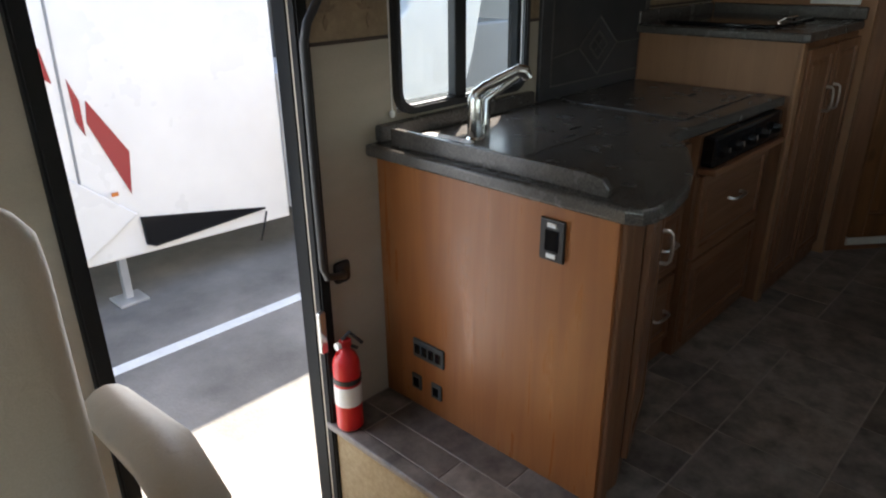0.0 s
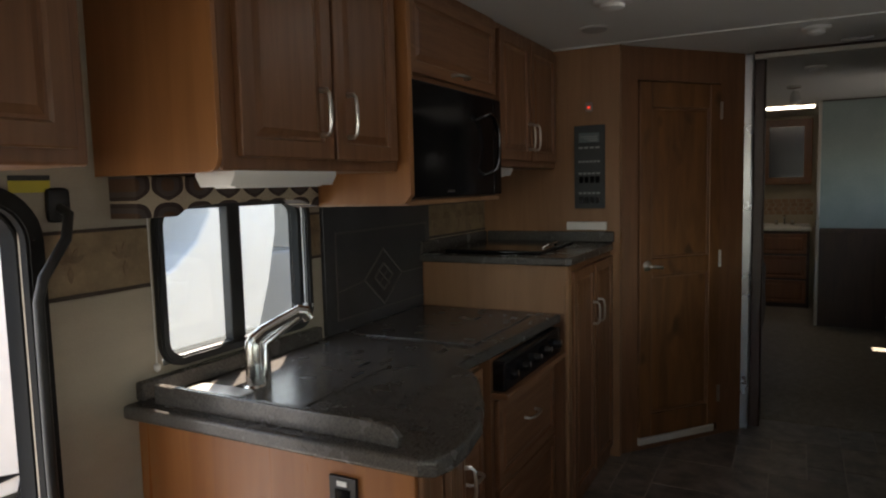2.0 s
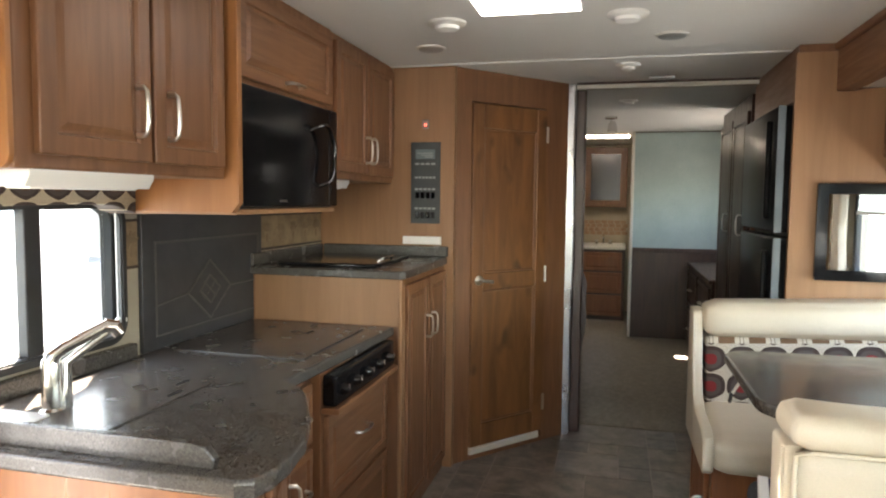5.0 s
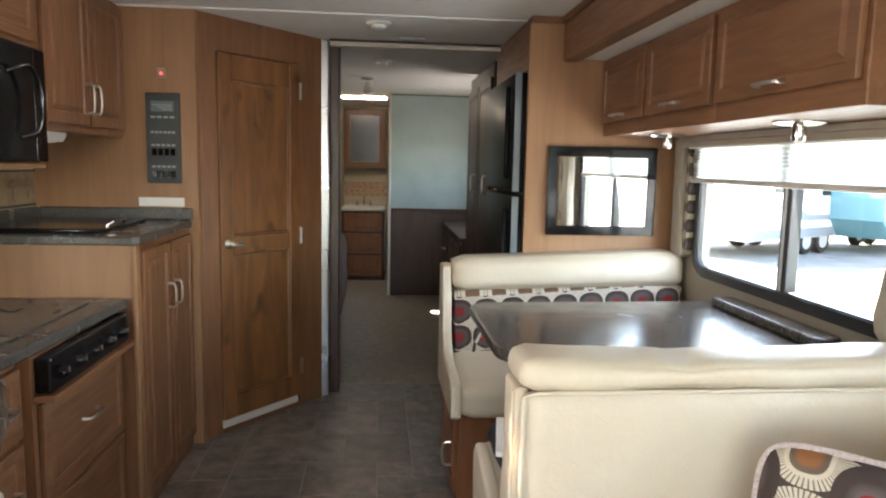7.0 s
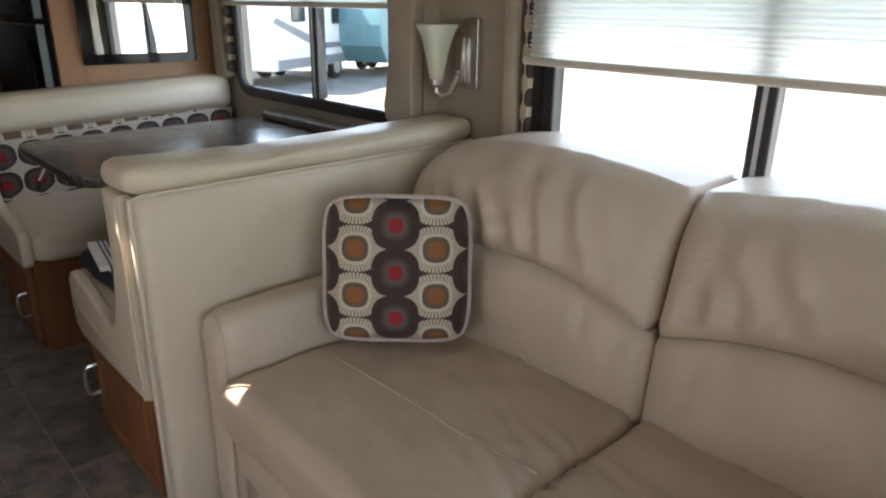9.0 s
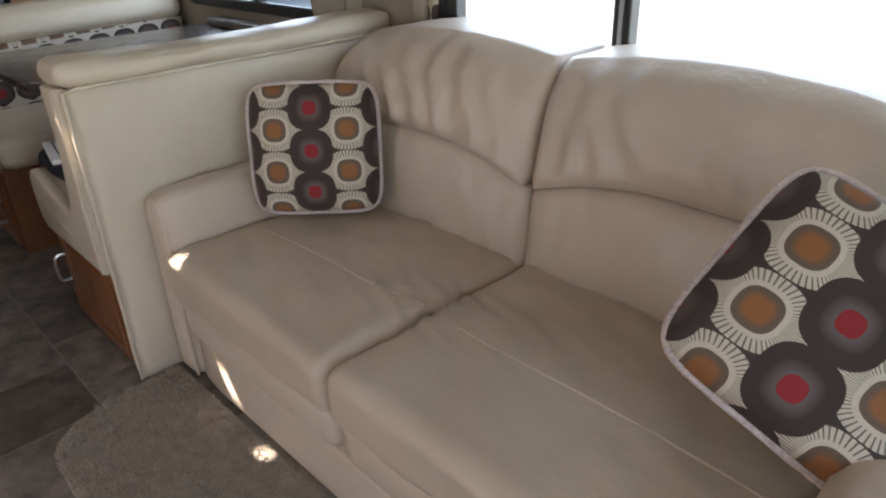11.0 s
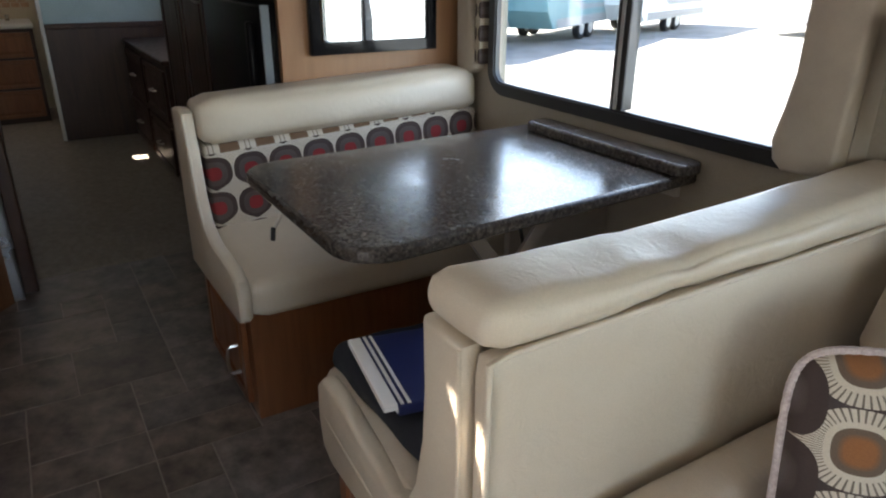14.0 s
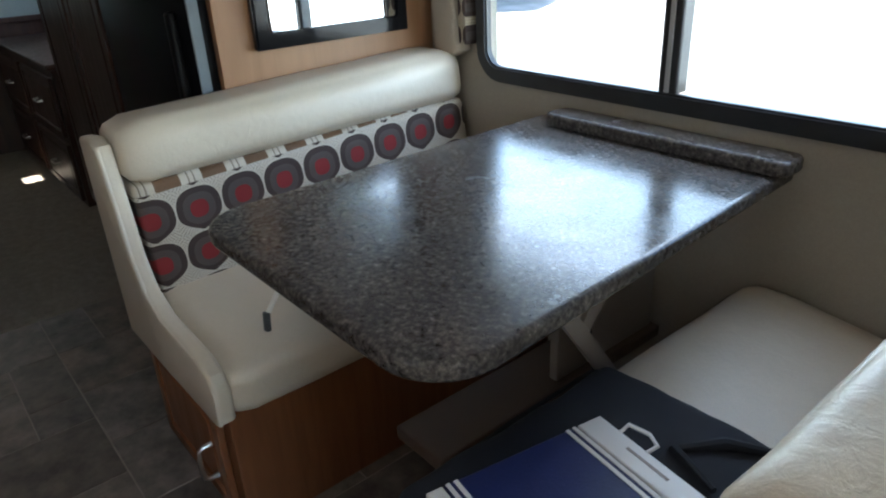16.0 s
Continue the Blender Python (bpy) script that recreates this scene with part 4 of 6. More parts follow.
# pantry block with a raised counter
PZ = 1.12
pantry = thing("pantry_cabinet", (3.37, 1.6, 0), "tall honey wood pantry base with two narrow doors", "cabinet")
part("body", box(3.01, 3.754, 1.275, W - 0.001, 0.0, PZ - 0.036), WOOD, pantry)
part("side_panel", box(3.002, 3.012, 1.272, W - 0.03, TOPZ + 0.002, PZ - 0.036), PANEL, pantry, "pale honey side panel")
part("front_post", box(2.995, 3.045, 1.262, 1.28, 0.0, PZ - 0.036, 0.004), PANEL, pantry)
for i, cx in enumerate((3.225, 3.575)):
    m = pose(cx, 1.275, 0.56)
    cd = part("cabinet_door", raised_door(0.325, 0.99, m, 0.05), WOOD, pantry)
    part("door_handle", handle(0.10, m @ pose(0.13 if i == 0 else -0.13, -0.02, 0.27) @ bar(True)), STEEL, cd, "brushed nickel pull", True)
ptop = thing("pantry_counter", (3.36, 1.6, PZ), "dark speckled raised counter on the pantry", "worktop")
part("top", prism([(2.985, W - 0.001), (2.985, 1.270), (3.005, 1.25), (3.70, 1.245), (3.754, 1.265), (3.754, W - 0.001)], PZ - 0.035, PZ, 0.008, None, None, 4), COUNTER, ptop)
part("back_upstand", box(3.725, 3.754, 1.25, W - 0.03, PZ, PZ + 0.055, 0.006), COUNTER, ptop)
part("wall_upstand", box(2.99, 3.724, W - 0.03, W - 0.006, PZ, PZ + 0.055, 0.006), COUNTER, ptop)
hob = thing("small_cooktop", (3.3, 1.65, PZ), "small black glass cooktop set on the raised counter", "cooktop")
part("glass", prism(rounded(3.08, 3.62, 1.42, 1.88, 0.03), PZ, PZ + 0.016, 0.004), BLACKGLOSS, hob)
part("pull", tube([(3.22, 1.45, PZ + 0.016), (3.24, 1.43, PZ + 0.03), (3.38, 1.43, PZ + 0.03), (3.40, 1.45, PZ + 0.016)], 0.005, 8), CHROME, hob, "", True)

# control panel and small plates on the panelled wall
cp = thing("control_panel", (3.75, 1.375, 1.29), "dark grey systems panel with rows of switches", "control panel")
part("plate", box(3.744, 3.756, 1.298, 1.455, 1.292, 1.712, 0.003), PANELGREY, cp)
part("display", box(3.741, 3.745, 1.325, 1.43, 1.625, 1.675, 0.002), mat("display", (0.16, 0.20, 0.21), 0.25), cp)
for z, k in ((1.60, 4), (1.53, 6), (1.47, 5), (1.37, 5)):
    for j in range(k):
        y = 1.32 + (j + 0.5) * 0.115 / k
        part("print_bar", box(3.7425, 3.7445, y - 0.36 * 0.115 / k, y + 0.36 * 0.115 / k, z - 0.005, z + 0.005), PRINT, cp)
for z in (1.438, 1.335):
    for j in range(4):
        part("rocker", box(3.738, 3.7445, 1.324 + j * 0.028, 1.344 + j * 0.028, z - 0.016, z + 0.016, 0.002), BLACKGLOSS, cp)
for z in (1.655, 1.645, 1.635):
    part("display_line", box(3.7395, 3.7412, 1.335, 1.42 - (1.655 - z) * 2, z - 0.002, z + 0.002), PRINT, cp)
det = thing("gas_detector", (3.75, 1.378, 1.80), "small grey alarm plate with a red light", "alarm")
part("plate", box(3.747, 3.756, 1.360, 1.398, 1.780, 1.828, 0.004), PARTITION, det)
part("light", lathe([(0.005, 0), (0.003, 0.004)], (3.743, 1.378, 1.80), 10, "X"), LED, det, "glowing red light")
vent = thing("vent_plate", (3.75, 1.395, 1.2), "plain white plate above the raised counter", "vent")
part("plate", box(3.740, 3.756, 1.29, 1.497, 1.182, 1.224, 0.003), WHITE, vent)

# upper cabinets over the galley
UY = 1.56


def upper(name, x0, x1, y, z0, z1, doors, label, hang=0.17, top=CEIL, group="galley uppers", first=None):
    c = thing(name, ((x0 + x1) / 2, W, z0), label, "cabinet", group)
    part("body", box(x0, x1, y, W - 0.001, z0, top - 0.001, 0.006), WOOD, c)
    w = (x1 - x0 - 0.05) / doors
    for i in range(doors):
        w = (x1 - x0 - 0.05) / doors
        cx = x0 + 0.025 + (i + 0.5) * w
        if first:
            w, cx = (first, x0 + 0.04 + first / 2) if i == 0 else (x1 - x0 - 0.06 - first, (x0 + 0.04 + first + x1 - 0.02) / 2)
        m = pose(cx, y, (z0 + 0.03 + z1) / 2)
        d = part("cabinet_door", raised_door(w - 0.012, z1 - z0 - 0.03, m), WOOD, c)
        side = 1 if (i % 2 == 0) else -1
        part("door_handle", handle(0.115, m @ pose(side * (w / 2 - (0.06 if first else 0.035)), -0.02, -(z1 - z0) / 2 + hang) @ bar(True)), STEEL, d, "brushed nickel pull", True)
    return c


# Lighter copy of the cabinet wood: daylight on the forward-facing sides, put into colour.
DAYLITWOOD = wood("daylit_side_wood", (0.30, 0.125, 0.045), (0.42, 0.185, 0.068), (9, 9, 0.7), 0.36)
cab = upper("upper_cabinet", 1.42, 2.165, UY, 1.474, 2.07, 2, "honey wood upper cabinet over the kitchen window", 0.135, first=0.355)
YZ = Matrix(((0, 0, 1, 0), (1, 0, 0, 0), (0, 1, 0, 0), (0, 0, 0, 1)))
part("side_panel", prism([(UY - 0.004, CEIL - 0.002), (UY - 0.004, 1.50), (UY + 0.002, 1.484), (UY + 0.014, 1.474), (UY + 0.03, 1.470), (W - 0.002, 1.470), (W - 0.002, CEIL - 0.002)], 0, 0.014, 0.002, None, pose(1.404, 0, 0) @ YZ), DAYLITWOOD, cab, "smooth honey side panel, daylight put into its paler wood")
upper("upper_cabinet", 2.945, 3.752, 1.56, 1.50, 2.07, 2, "honey wood upper cabinet beside the microwave", 0.125)
upper("upper_cabinet", 0.48, 1.13, 1.60, 1.48, 2.07, 2, "honey wood upper cabinet over the entrance")
upper("upper_cabinet", -0.18, 0.475, 1.60, 1.48, 2.07, 2, "honey wood upper cabinet over the entrance")
tower = thing("microwave_cabinet", (2.5, W, 1.38), "honey wood microwave surround with a lift-up door", "cabinet")
part("side_panel", prism([(1.515, 1.40), (1.54, 1.372), (W - 0.001, 1.372), (W - 0.001, CEIL - 0.001), (1.515, CEIL - 0.001)], 0, 0.025, 0.002, None, pose(2.166, 0, 0) @ Matrix(((0, 0, 1, 0), (1, 0, 0, 0), (0, 1, 0, 0), (0, 0, 0, 1)))), DAYLITWOOD, tower, "side panel with a rounded lower corner, daylight put into its colour")
part("body", box(2.192, 2.944, 1.555, W - 0.001, 1.775, CEIL - 0.001), WOOD, tower)
part("bottom", box(2.192, 2.944, 1.54, W - 0.001, 1.365, 1.383, 0.003), PANEL, tower)
m = pose(2.565, 1.555, 1.925)
cd = part("cabinet_door", raised_door(0.70, 0.27, m, 0.05), WOOD_X, tower)
part("door_handle", handle(0.10, m @ pose(0.0, -0.02, -0.11)), STEEL, cd, "brushed nickel pull", True)
mw = thing("microwave", (2.52, 1.75, 1.384), "glossy black built-in microwave with a curved handle", "microwave")
part("body", box(2.195, 2.935, 1.555, W - 0.05, 1.384, 1.772), BLACKMATTE, mw)
part("door", box(2.195, 2.855, 1.523, 1.554, 1.388, 1.768, 0.006), BLACKGLOSS, mw, "glossy black door")
part("control_strip", box(2.858, 2.935, 1.523, 1.554, 1.388, 1.768, 0.006), BLACKGLOSS, mw)
arc = [radians(128 - 205 * k / 16) for k in range(17)]
part("door_handle", tube([(2.735 + 0.088 * math.cos(a), 1.523 - 0.038 * min(1.0, 3.0 * math.sin(math.pi * k / 16)), 1.578 + 0.115 * math.sin(a)) for k, a in enumerate(arc)], 0.0075, 10), mat("dark_chrome", (0.10, 0.10, 0.105), 0.16, 1.0), mw, "dark polished curved handle", True)
for k in range(5):
    part("button", box(2.875, 2.92, 1.5205, 1.5235, 1.44 + k * 0.05, 1.47 + k * 0.05, 0.001), BLACKGLOSS, mw)
part("badge", box(2.44, 2.49, 1.5212, 1.5235, 1.405, 1.412), STEEL, mw)
for x0, x1, y, z in ((1.455, 1.84, UY, 1.474), (2.96, 3.26, 1.60, 1.50)):
    l = thing("undercabinet_light", ((x0 + x1) / 2, y, z), "white plastic light fixture under the upper cabinet", "light", "undercabinet lights")
    part("housing", prism([(y + 0.0, z - 0.012), (y + 0.015, z - 0.036), (y + 0.11, z - 0.036), (y + 0.125, z - 0.012), (y + 0.125, z), (y, z)], x0, x1, 0.004, None, Matrix(((0, 0, 1, 0), (1, 0, 0, 0), (0, 1, 0, 0), (0, 0, 0, 1)))), WHITE, l, "", True)
    part("diffuser", box(x0 + 0.03, x1 - 0.03, y + 0.03, y + 0.095, z - 0.040, z - 0.0355, 0.002), LENS, l)
sticker = thing("warning_label", (1.24, W, 1.44), "small yellow and black warning label", "label")
part("yellow_part", box(1.195, 1.29, W - 0.002, W, 1.435, 1.462), YELLOW, sticker)
part("black_part", box(1.195, 1.29, W - 0.002, W, 1.462, 1.474), BLACKMATTE, sticker)

# ---- the fridge end ----
fc = thing("fridge_cabinet", (4.0, -0.7, 0), "honey wood fridge cabinet with a plain end panel", "cabinet")
part("end_panel", prism([(-0.325, 0.0), (-0.325, 2.065), (-0.56, 2.065), (-0.56, SLIDE_Z - 0.002), (SLIDE_Y + 0.001, SLIDE_Z - 0.002), (SLIDE_Y + 0.001, 0.0)], 0, 0.03, 0.002, None, pose(3.60, 0, 0) @ Matrix(((0, 0, 1, 0), (1, 0, 0, 0), (0, 1, 0, 0), (0, 0, 0, 1)))), PANEL, fc, "plain honey wood end panel")
part("top_panel", box(3.631, 4.50, -0.56, -0.325, 1.86, 2.065, 0.003), WOOD_X, fc)
part("back_panel", box(4.47, 4.50, SLIDE_Y + 0.002, -0.325, 0, 1.859), WOOD, fc)
part("plinth", box(3.631, 4.469, -0.40, -0.345, 0, 0.12), DARKWOOD, fc)
fr = thing("refrigerator", (4.05, -0.65, 0.12), "black two-door refrigerator with steel-blue door edges", "refrigerator")
part("body", box(3.66, 4.46, -1.02, -0.345, 0.12, 1.855), BLACKMATTE, fr)
for z0, z1 in ((0.14, 1.262), (1.285, 1.845)):
    d = part("door", box(3.625, 4.45, -0.34, -0.268, z0, z1, 0.012, 3), FRIDGE, fr, "glossy black door", True)
    part("edge_trim", box(3.616, 3.6245, -0.298, -0.266, z0, z1, 0.003), STEELBLUE, d, "pale steel-blue edge")
    part("grip", box(3.68, 3.72, -0.262, -0.235, z0 + 0.06, z1 - 0.06, 0.010, 3), FRIDGE, d, "", True)
part("cap", box(3.602, 4.50, -0.558, -0.335, 2.0655, 2.0995, 0.002), WOOD_X, fc)
ward = thing("wardrobe", (5.1, -0.7, 0.05), "dark wood wardrobe beside the refrigerator", "wardrobe")
part("body", box(4.67, 5.75, -0.885, -0.34, 0.05, 2.05), DARKWOOD, ward)
for cx in (4.94, 5.48):
    m = FACES["+y"](cx, -0.34, 1.03)
    d = part("cabinet_door", raised_door(0.50, 1.85, m, 0.07), DARKWOOD, ward)
    part("door_handle", handle(0.12, m @ pose(0.19, -0.02, 0.25) @ bar(True)), STEEL, d, "", True)
dresser = thing("dresser", (6.6, -0.6, 0.05), "low dark wood dresser against the bedroom wall", "dresser")
part("body", box(5.76, 7.36, -0.885, -0.30, 0.05, 0.80), DARKWOOD, dresser)
part("top", box(5.755, 7.37, -0.886, -0.28, 0.80, 0.83, 0.008), DARKWOOD, dresser)
for cx in (6.15, 6.95):
    for z in (0.24, 0.60):
        m = FACES["+y"](cx, -0.30, z)
        d = part("drawer_front", raised_door(0.72, 0.32, m, 0.04), DARKWOOD, dresser)
        part("drawer_handle", handle(0.11, m @ pose(0, -0.02, 0)), STEEL, d, "", True)
bed = thing("bed", (6.4, 1.3, 0.05), "bed with a rounded dark brown cover reaching the floor", "bed")
part("base", box(5.75, 6.9, 0.80, W - 0.02, 0.05, 0.45), DARKWOOD, bed)
part("cover", cushion(5.65, 7.0, 0.66, W - 0.01, 0.08, 0.80, 0.16, (0, 0, 0.03), 14, None, 0.01), BEDCOVER, bed, "", "all")
# bathroom beyond
van = thing("bath_vanity", (8.55, 0.52, 0.05), "dark wood bathroom vanity with a white basin top", "vanity")
part("body", box(8.32, 8.99, 0.30, 0.795, 0.05, 0.86), DARKWOOD, van)
for z0, z1 in ((0.10, 0.34), (0.36, 0.60), (0.62, 0.83)):
    part("drawer_front", raised_door(0.44, z1 - z0, FACES["-x"](8.32, 0.55, (z0 + z1) / 2), 0.03), BASEWOOD, van)
part("basin_top", box(8.29, 8.99, 0.29, 0.797, 0.86, 0.90, 0.012, 3), WHITE, van, "white moulded basin top", True)
part("tap", tube([(8.75, 0.55, 0.90), (8.75, 0.55, 0.98), (8.70, 0.55, 1.0), (8.63, 0.55, 0.98)], 0.012, 10), CHROME, van, "", True)
for y in (0.47, 0.63):
    part("tap_handle", lathe([(0.018, 0), (0.012, 0.03), (0.022, 0.05)], (8.75, y, 0.90), 12), CHROME, van, "", True)
med = thing("medicine_cabinet", (8.9, 0.55, 1.35), "wood-framed mirrored medicine cabinet", "cabinet")
part("body", box(8.86, 8.999, 0.29, 0.796, 1.34, 2.06, 0.005), BASEWOOD, med)
part("frame", ring(0.48, 0.70, 0.02, 0.065, 0.02, FACES["-x"](8.86, 0.545, 1.70)), WOOD, med)
# Mirror colour darkened to paint in the reflection of a dim bedroom.
part("mirror", box(8.852, 8.858, 0.37, 0.72, 1.42, 1.98), mat("dark_reflection_mirror", (0.06, 0.06, 0.062), 0.25, 1.0), med)
border = thing("bath_border", (8.99, 0.5, 1.0), "band of small brown tiles above the basin", "tile band")
rr = random.Random(4)
for r in range(4):
    for k in range(7):
        part("tile", box(8.988, 8.998, 0.27 + k * 0.076 + (r % 2) * 0.02, 0.335 + k * 0.076 + (r % 2) * 0.02, 1.0 + r * 0.045, 1.04 + r * 0.045), BATHTILE, border)
bl = thing("bath_light", (8.2, 0.5, CEIL), "lit strip lamp on the bathroom ceiling", "light")
part("tube_cover", box(7.75, 7.82, 0.30, 0.76, CEIL - 0.020, CEIL, 0.006, 3), BATHGLOW, bl, "glowing white diffuser", True)
sp = thing("spot_light", (6.1, 0.47, CEIL), "small chrome spotlight on the bedroom ceiling", "light")
part("base", lathe([(0.05, 0), (0.05, -0.015), (0.02, -0.02)], (6.1, 0.47, CEIL), 16), CHROME, sp, "", True)
part("head", lathe([(0.02, 0.03), (0.035, 0.0), (0.04, -0.05), (0.03, -0.052)], (6.08, 0.46, CEIL - 0.07), 16), CHROME, sp, "", True)
part("glass", lathe([(0.026, 0), (0.02, -0.01)], (6.08, 0.46, CEIL - 0.121), 12), WHITE, sp)

# ---- mirror by the dinette ----
mir = thing("wall_mirror", (3.6, -0.70, 1.08), "mirror in a wide black frame on a wood panel", "mirror")
bm = ring(0.53, 0.42, 0.004, 0.046, 0.028, FACES["-x"](3.598, -0.693, 1.294), 1)
part("frame", bm, BLACKGLOSS, mir)
part("glass", box(3.580, 3.5845, -0.92, -0.482, 1.125, 1.456), MIRROR, mir)
for y0, y1, z0, z1 in ((-0.92, -0.88, 1.125, 1.456), (-0.522, -0.482, 1.125, 1.456)):
    part("bevel", box(y0, y1, -0.003, 0.001, z0, z1, 0, 2, None, pose(3.5785, 0, 0, 0, 0, 0) @ Matrix(((0, -1, 0, 0), (1, 0, 0, 0), (0, 0, 1, 0), (0, 0, 0, 1))) @ pose(0, 0, 0)), MIRROR, mir)

# ---- slide-out: fascia and overhead cabinets ----
fas = thing("slide_fascia", (1.6, -0.49, 1.9), "wood fascia beam along the slide-out opening", "fascia", kind="structure")
part("beam", box(-0.40, 3.60, -0.56, -0.485, 1.895, 2.07, 0.006), WOOD_X, fas)
part("top_mould", box(-0.40, 3.60, -0.54, -0.47, 2.07, 2.0995, 0.008), WOOD_X, fas)
OY, OZ = -0.69, 1.555
for x0, x1 in ((3.06, 3.595), (2.50, 3.058), (1.82, 2.498)):
    c = thing("overhead_cabinet", ((x0 + x1) / 2, -0.9, OZ), "honey wood overhead cabinet above the dinette", "cabinet", "dinette overheads")
    part("body", box(x0, x1, SLIDE_Y + 0.001, OY, OZ, SLIDE_Z - 0.001, 0.004), WOOD_X, c)
    m = FACES["+y"]((x0 + x1) / 2, OY, (OZ + SLIDE_Z) / 2 + 0.02)
    d = part("cabinet_door", raised_door(x1 - x0 - 0.03, SLIDE_Z - OZ - 0.075, m, 0.05), WOOD_X, c)
    part("door_handle", handle(0.115, m @ pose(0, -0.02, -0.115)), STEEL, d, "brushed nickel pull", True)
c = thing("overhead_valance", (0.7, -1.0, 1.58), "wood valance box over the sofa window", "valance")
part("board", box(-0.39, 1.815, -0.985, -0.955, 1.57, SLIDE_Z - 0.002, 0.006), WOOD_X, c)
for x in (2.32, 3.25):
    l = thing("puck_light", (x, -0.88, OZ), "small chrome spotlight under the overhead cabinet", "light", "puck lights")
    part("base", lathe([(0.075, 0), (0.075, -0.006), (0.05, -0.014), (0.02, -0.016)], (x, -0.86, OZ), 20), CHROME, l, "", True)
    part("head", lathe([(0.020, -0.012), (0.022, -0.045), (0.018, -0.06), (0.010, -0.062)], (x, -0.86, OZ), 14), CHROME, l, "", True)

# dinette and sofa windows
for name, x0, x1, z0, z1, mull, lab in (("window_2", 2.00, 3.36, 0.935, 1.62, 2.676, "dinette"), ("window_3", -0.17, 1.495, 0.93, 1.64, 0.795, "sofa")):
    w = thing(name, ((x0 + x1) / 2, SLIDE_Y, z0), "wide black-framed sliding window beside the %s" % lab, "window", kind="structure")
    part("window_frame", ring(x1 - x0, z1 - z0, 0.10, 0.048, 0.03, FACES["+y"]((x0 + x1) / 2, SLIDE_Y - 0.004, (z0 + z1) / 2)), BLACKMATTE, w, "", True)
    part("mullion", box(mull - 0.027, mull + 0.027, SLIDE_Y - 0.03, SLIDE_Y + 0.018, z0 + 0.046, z1 - 0.046, 0.006), BLACKMATTE, w)
    part("mullion_strip", box(mull - 0.006, mull + 0.006, SLIDE_Y + 0.018, SLIDE_Y + 0.022, z0 + 0.05, z1 - 0.05), SILVER, w)
    for a, b in ((x0 + 0.03, mull - 0.02), (mull + 0.02, x1 - 0.03)):
        part("pane", box(a, b, SLIDE_Y - 0.025, SLIDE_Y - 0.02, z0 + 0.03, z1 - 0.03), GLASS, w).visible_shadow = False


part("jamb", box(1.405, 1.448, SLIDE_Y - 0.03, SLIDE_Y + 0.018, 0.976, 1.594, 0.005), BLACKMATTE, w)


def pleated(name, x0, x1, y, z0, z1, label):
    s = thing(name, ((x0 + x1) / 2, y, z0), label, "blind", "pleated blinds")
    n = max(6, int((z1 - z0) / 0.013))
    own = bmesh.new()
    rows = []
    for i in range(n * 2 + 1):
        z = z1 - (z1 - z0) * i / (n * 2)
        yy = y + (0.0045 if i % 2 else -0.0045)
        rows.append([own.verts.new((x, yy + 0.002 * math.sin(x * 5 + i), z)) for x in np.linspace(x0, x1, 8)])
    for a, b in zip(rows, rows[1:]):
        for k in range(7):
            own.faces.new((a[k], a[k + 1], b[k + 1], b[k]))
    part("pleats", own, PLEAT, s)
    part("bottom_rail", box(x0, x1, y - 0.014, y + 0.014, z0 - 0.022, z0, 0.006), OFFWHITE, s, "", True)
    part("head_rail", box(x0, x1, y - 0.018, y + 0.018, z1, z1 + 0.03, 0.004), WHITE, s)
    return s


pleated("pleated_blind", 2.10, 3.40, -1.045, 1.372, 1.50, "white pleated shade, half raised over the dinette window")
pleated("pleated_blind", -0.2, 1.50, -1.035, 1.228, 1.60, "white pleated shade, half lowered over the sofa window")


box_head = thing("blind_valance", (2.75, -1.02, 1.50), "taupe fabric head box above the dinette blind", "valance")
part("board", box(2.10, 3.44, -1.06, -1.0, 1.531, 1.554, 0.003), FABRIC, box_head)
part("face", box(2.10, 3.44, -1.012, -0.998, 1.505, 1.5305, 0.004), FABRIC, box_head)


def side_panel(pts, label, lining=None, deep=0.055):
    p = thing("window_lambrequin", (pts[0][0], SLIDE_Y, pts[0][1]), label, "lambrequin", "window side panels")
    M = Matrix(((1, 0, 0, 0), (0, 0, 1, SLIDE_Y + 0.0015), (0, 1, 0, 0), (0, 0, 0, 1)))
    part("padded_board", prism(pts, deep - 0.055, deep, 0.012, None, M, 3), FABRIC, p, "", True)
    if deep > 0.06:
        xs, zs = [q[0] for q in pts], [q[1] for q in pts]
        part("return_board", box(min(xs) + 0.012, min(xs) + 0.03, SLIDE_Y + 0.002, SLIDE_Y + deep - 0.0555, min(zs) + 0.04, max(zs) - 0.004), FABRIC, p)
    if lining:
        x0, x1, z0, z1 = lining
        part("lining", box(x0, x1, SLIDE_Y + 0.002, SLIDE_Y + 0.05, z0, z1, 0.004), VALANCE, p, "patterned fabric edge")
    return p


side_panel([(1.915, 1.00), (1.93, 0.98), (1.98, 0.966), (2.035, 0.962), (2.062, 0.985), (2.072, 1.03), (2.056, 1.10), (2.043, 1.18), (2.043, 1.32), (2.05, 1.45), (2.05, 1.55), (1.905, 1.55)], "beige padded fabric panel with a waved edge beside the dinette window", None, 0.13)
side_panel([(3.40, 1.02), (3.44, 1.00), (3.53, 1.02), (3.54, 1.55), (3.44, 1.55), (3.455, 1.30), (3.42, 1.12)], "narrow beige padded panel at the far side of the dinette window", (3.375, 3.412, 1.04, 1.54))
side_panel([(1.508, 0.90), (1.575, 0.90), (1.585, 1.55), (1.52, 1.55), (1.53, 1.2)], "narrow beige padded panel beside the sofa window", (1.478, 1.507, 0.92, 1.40))

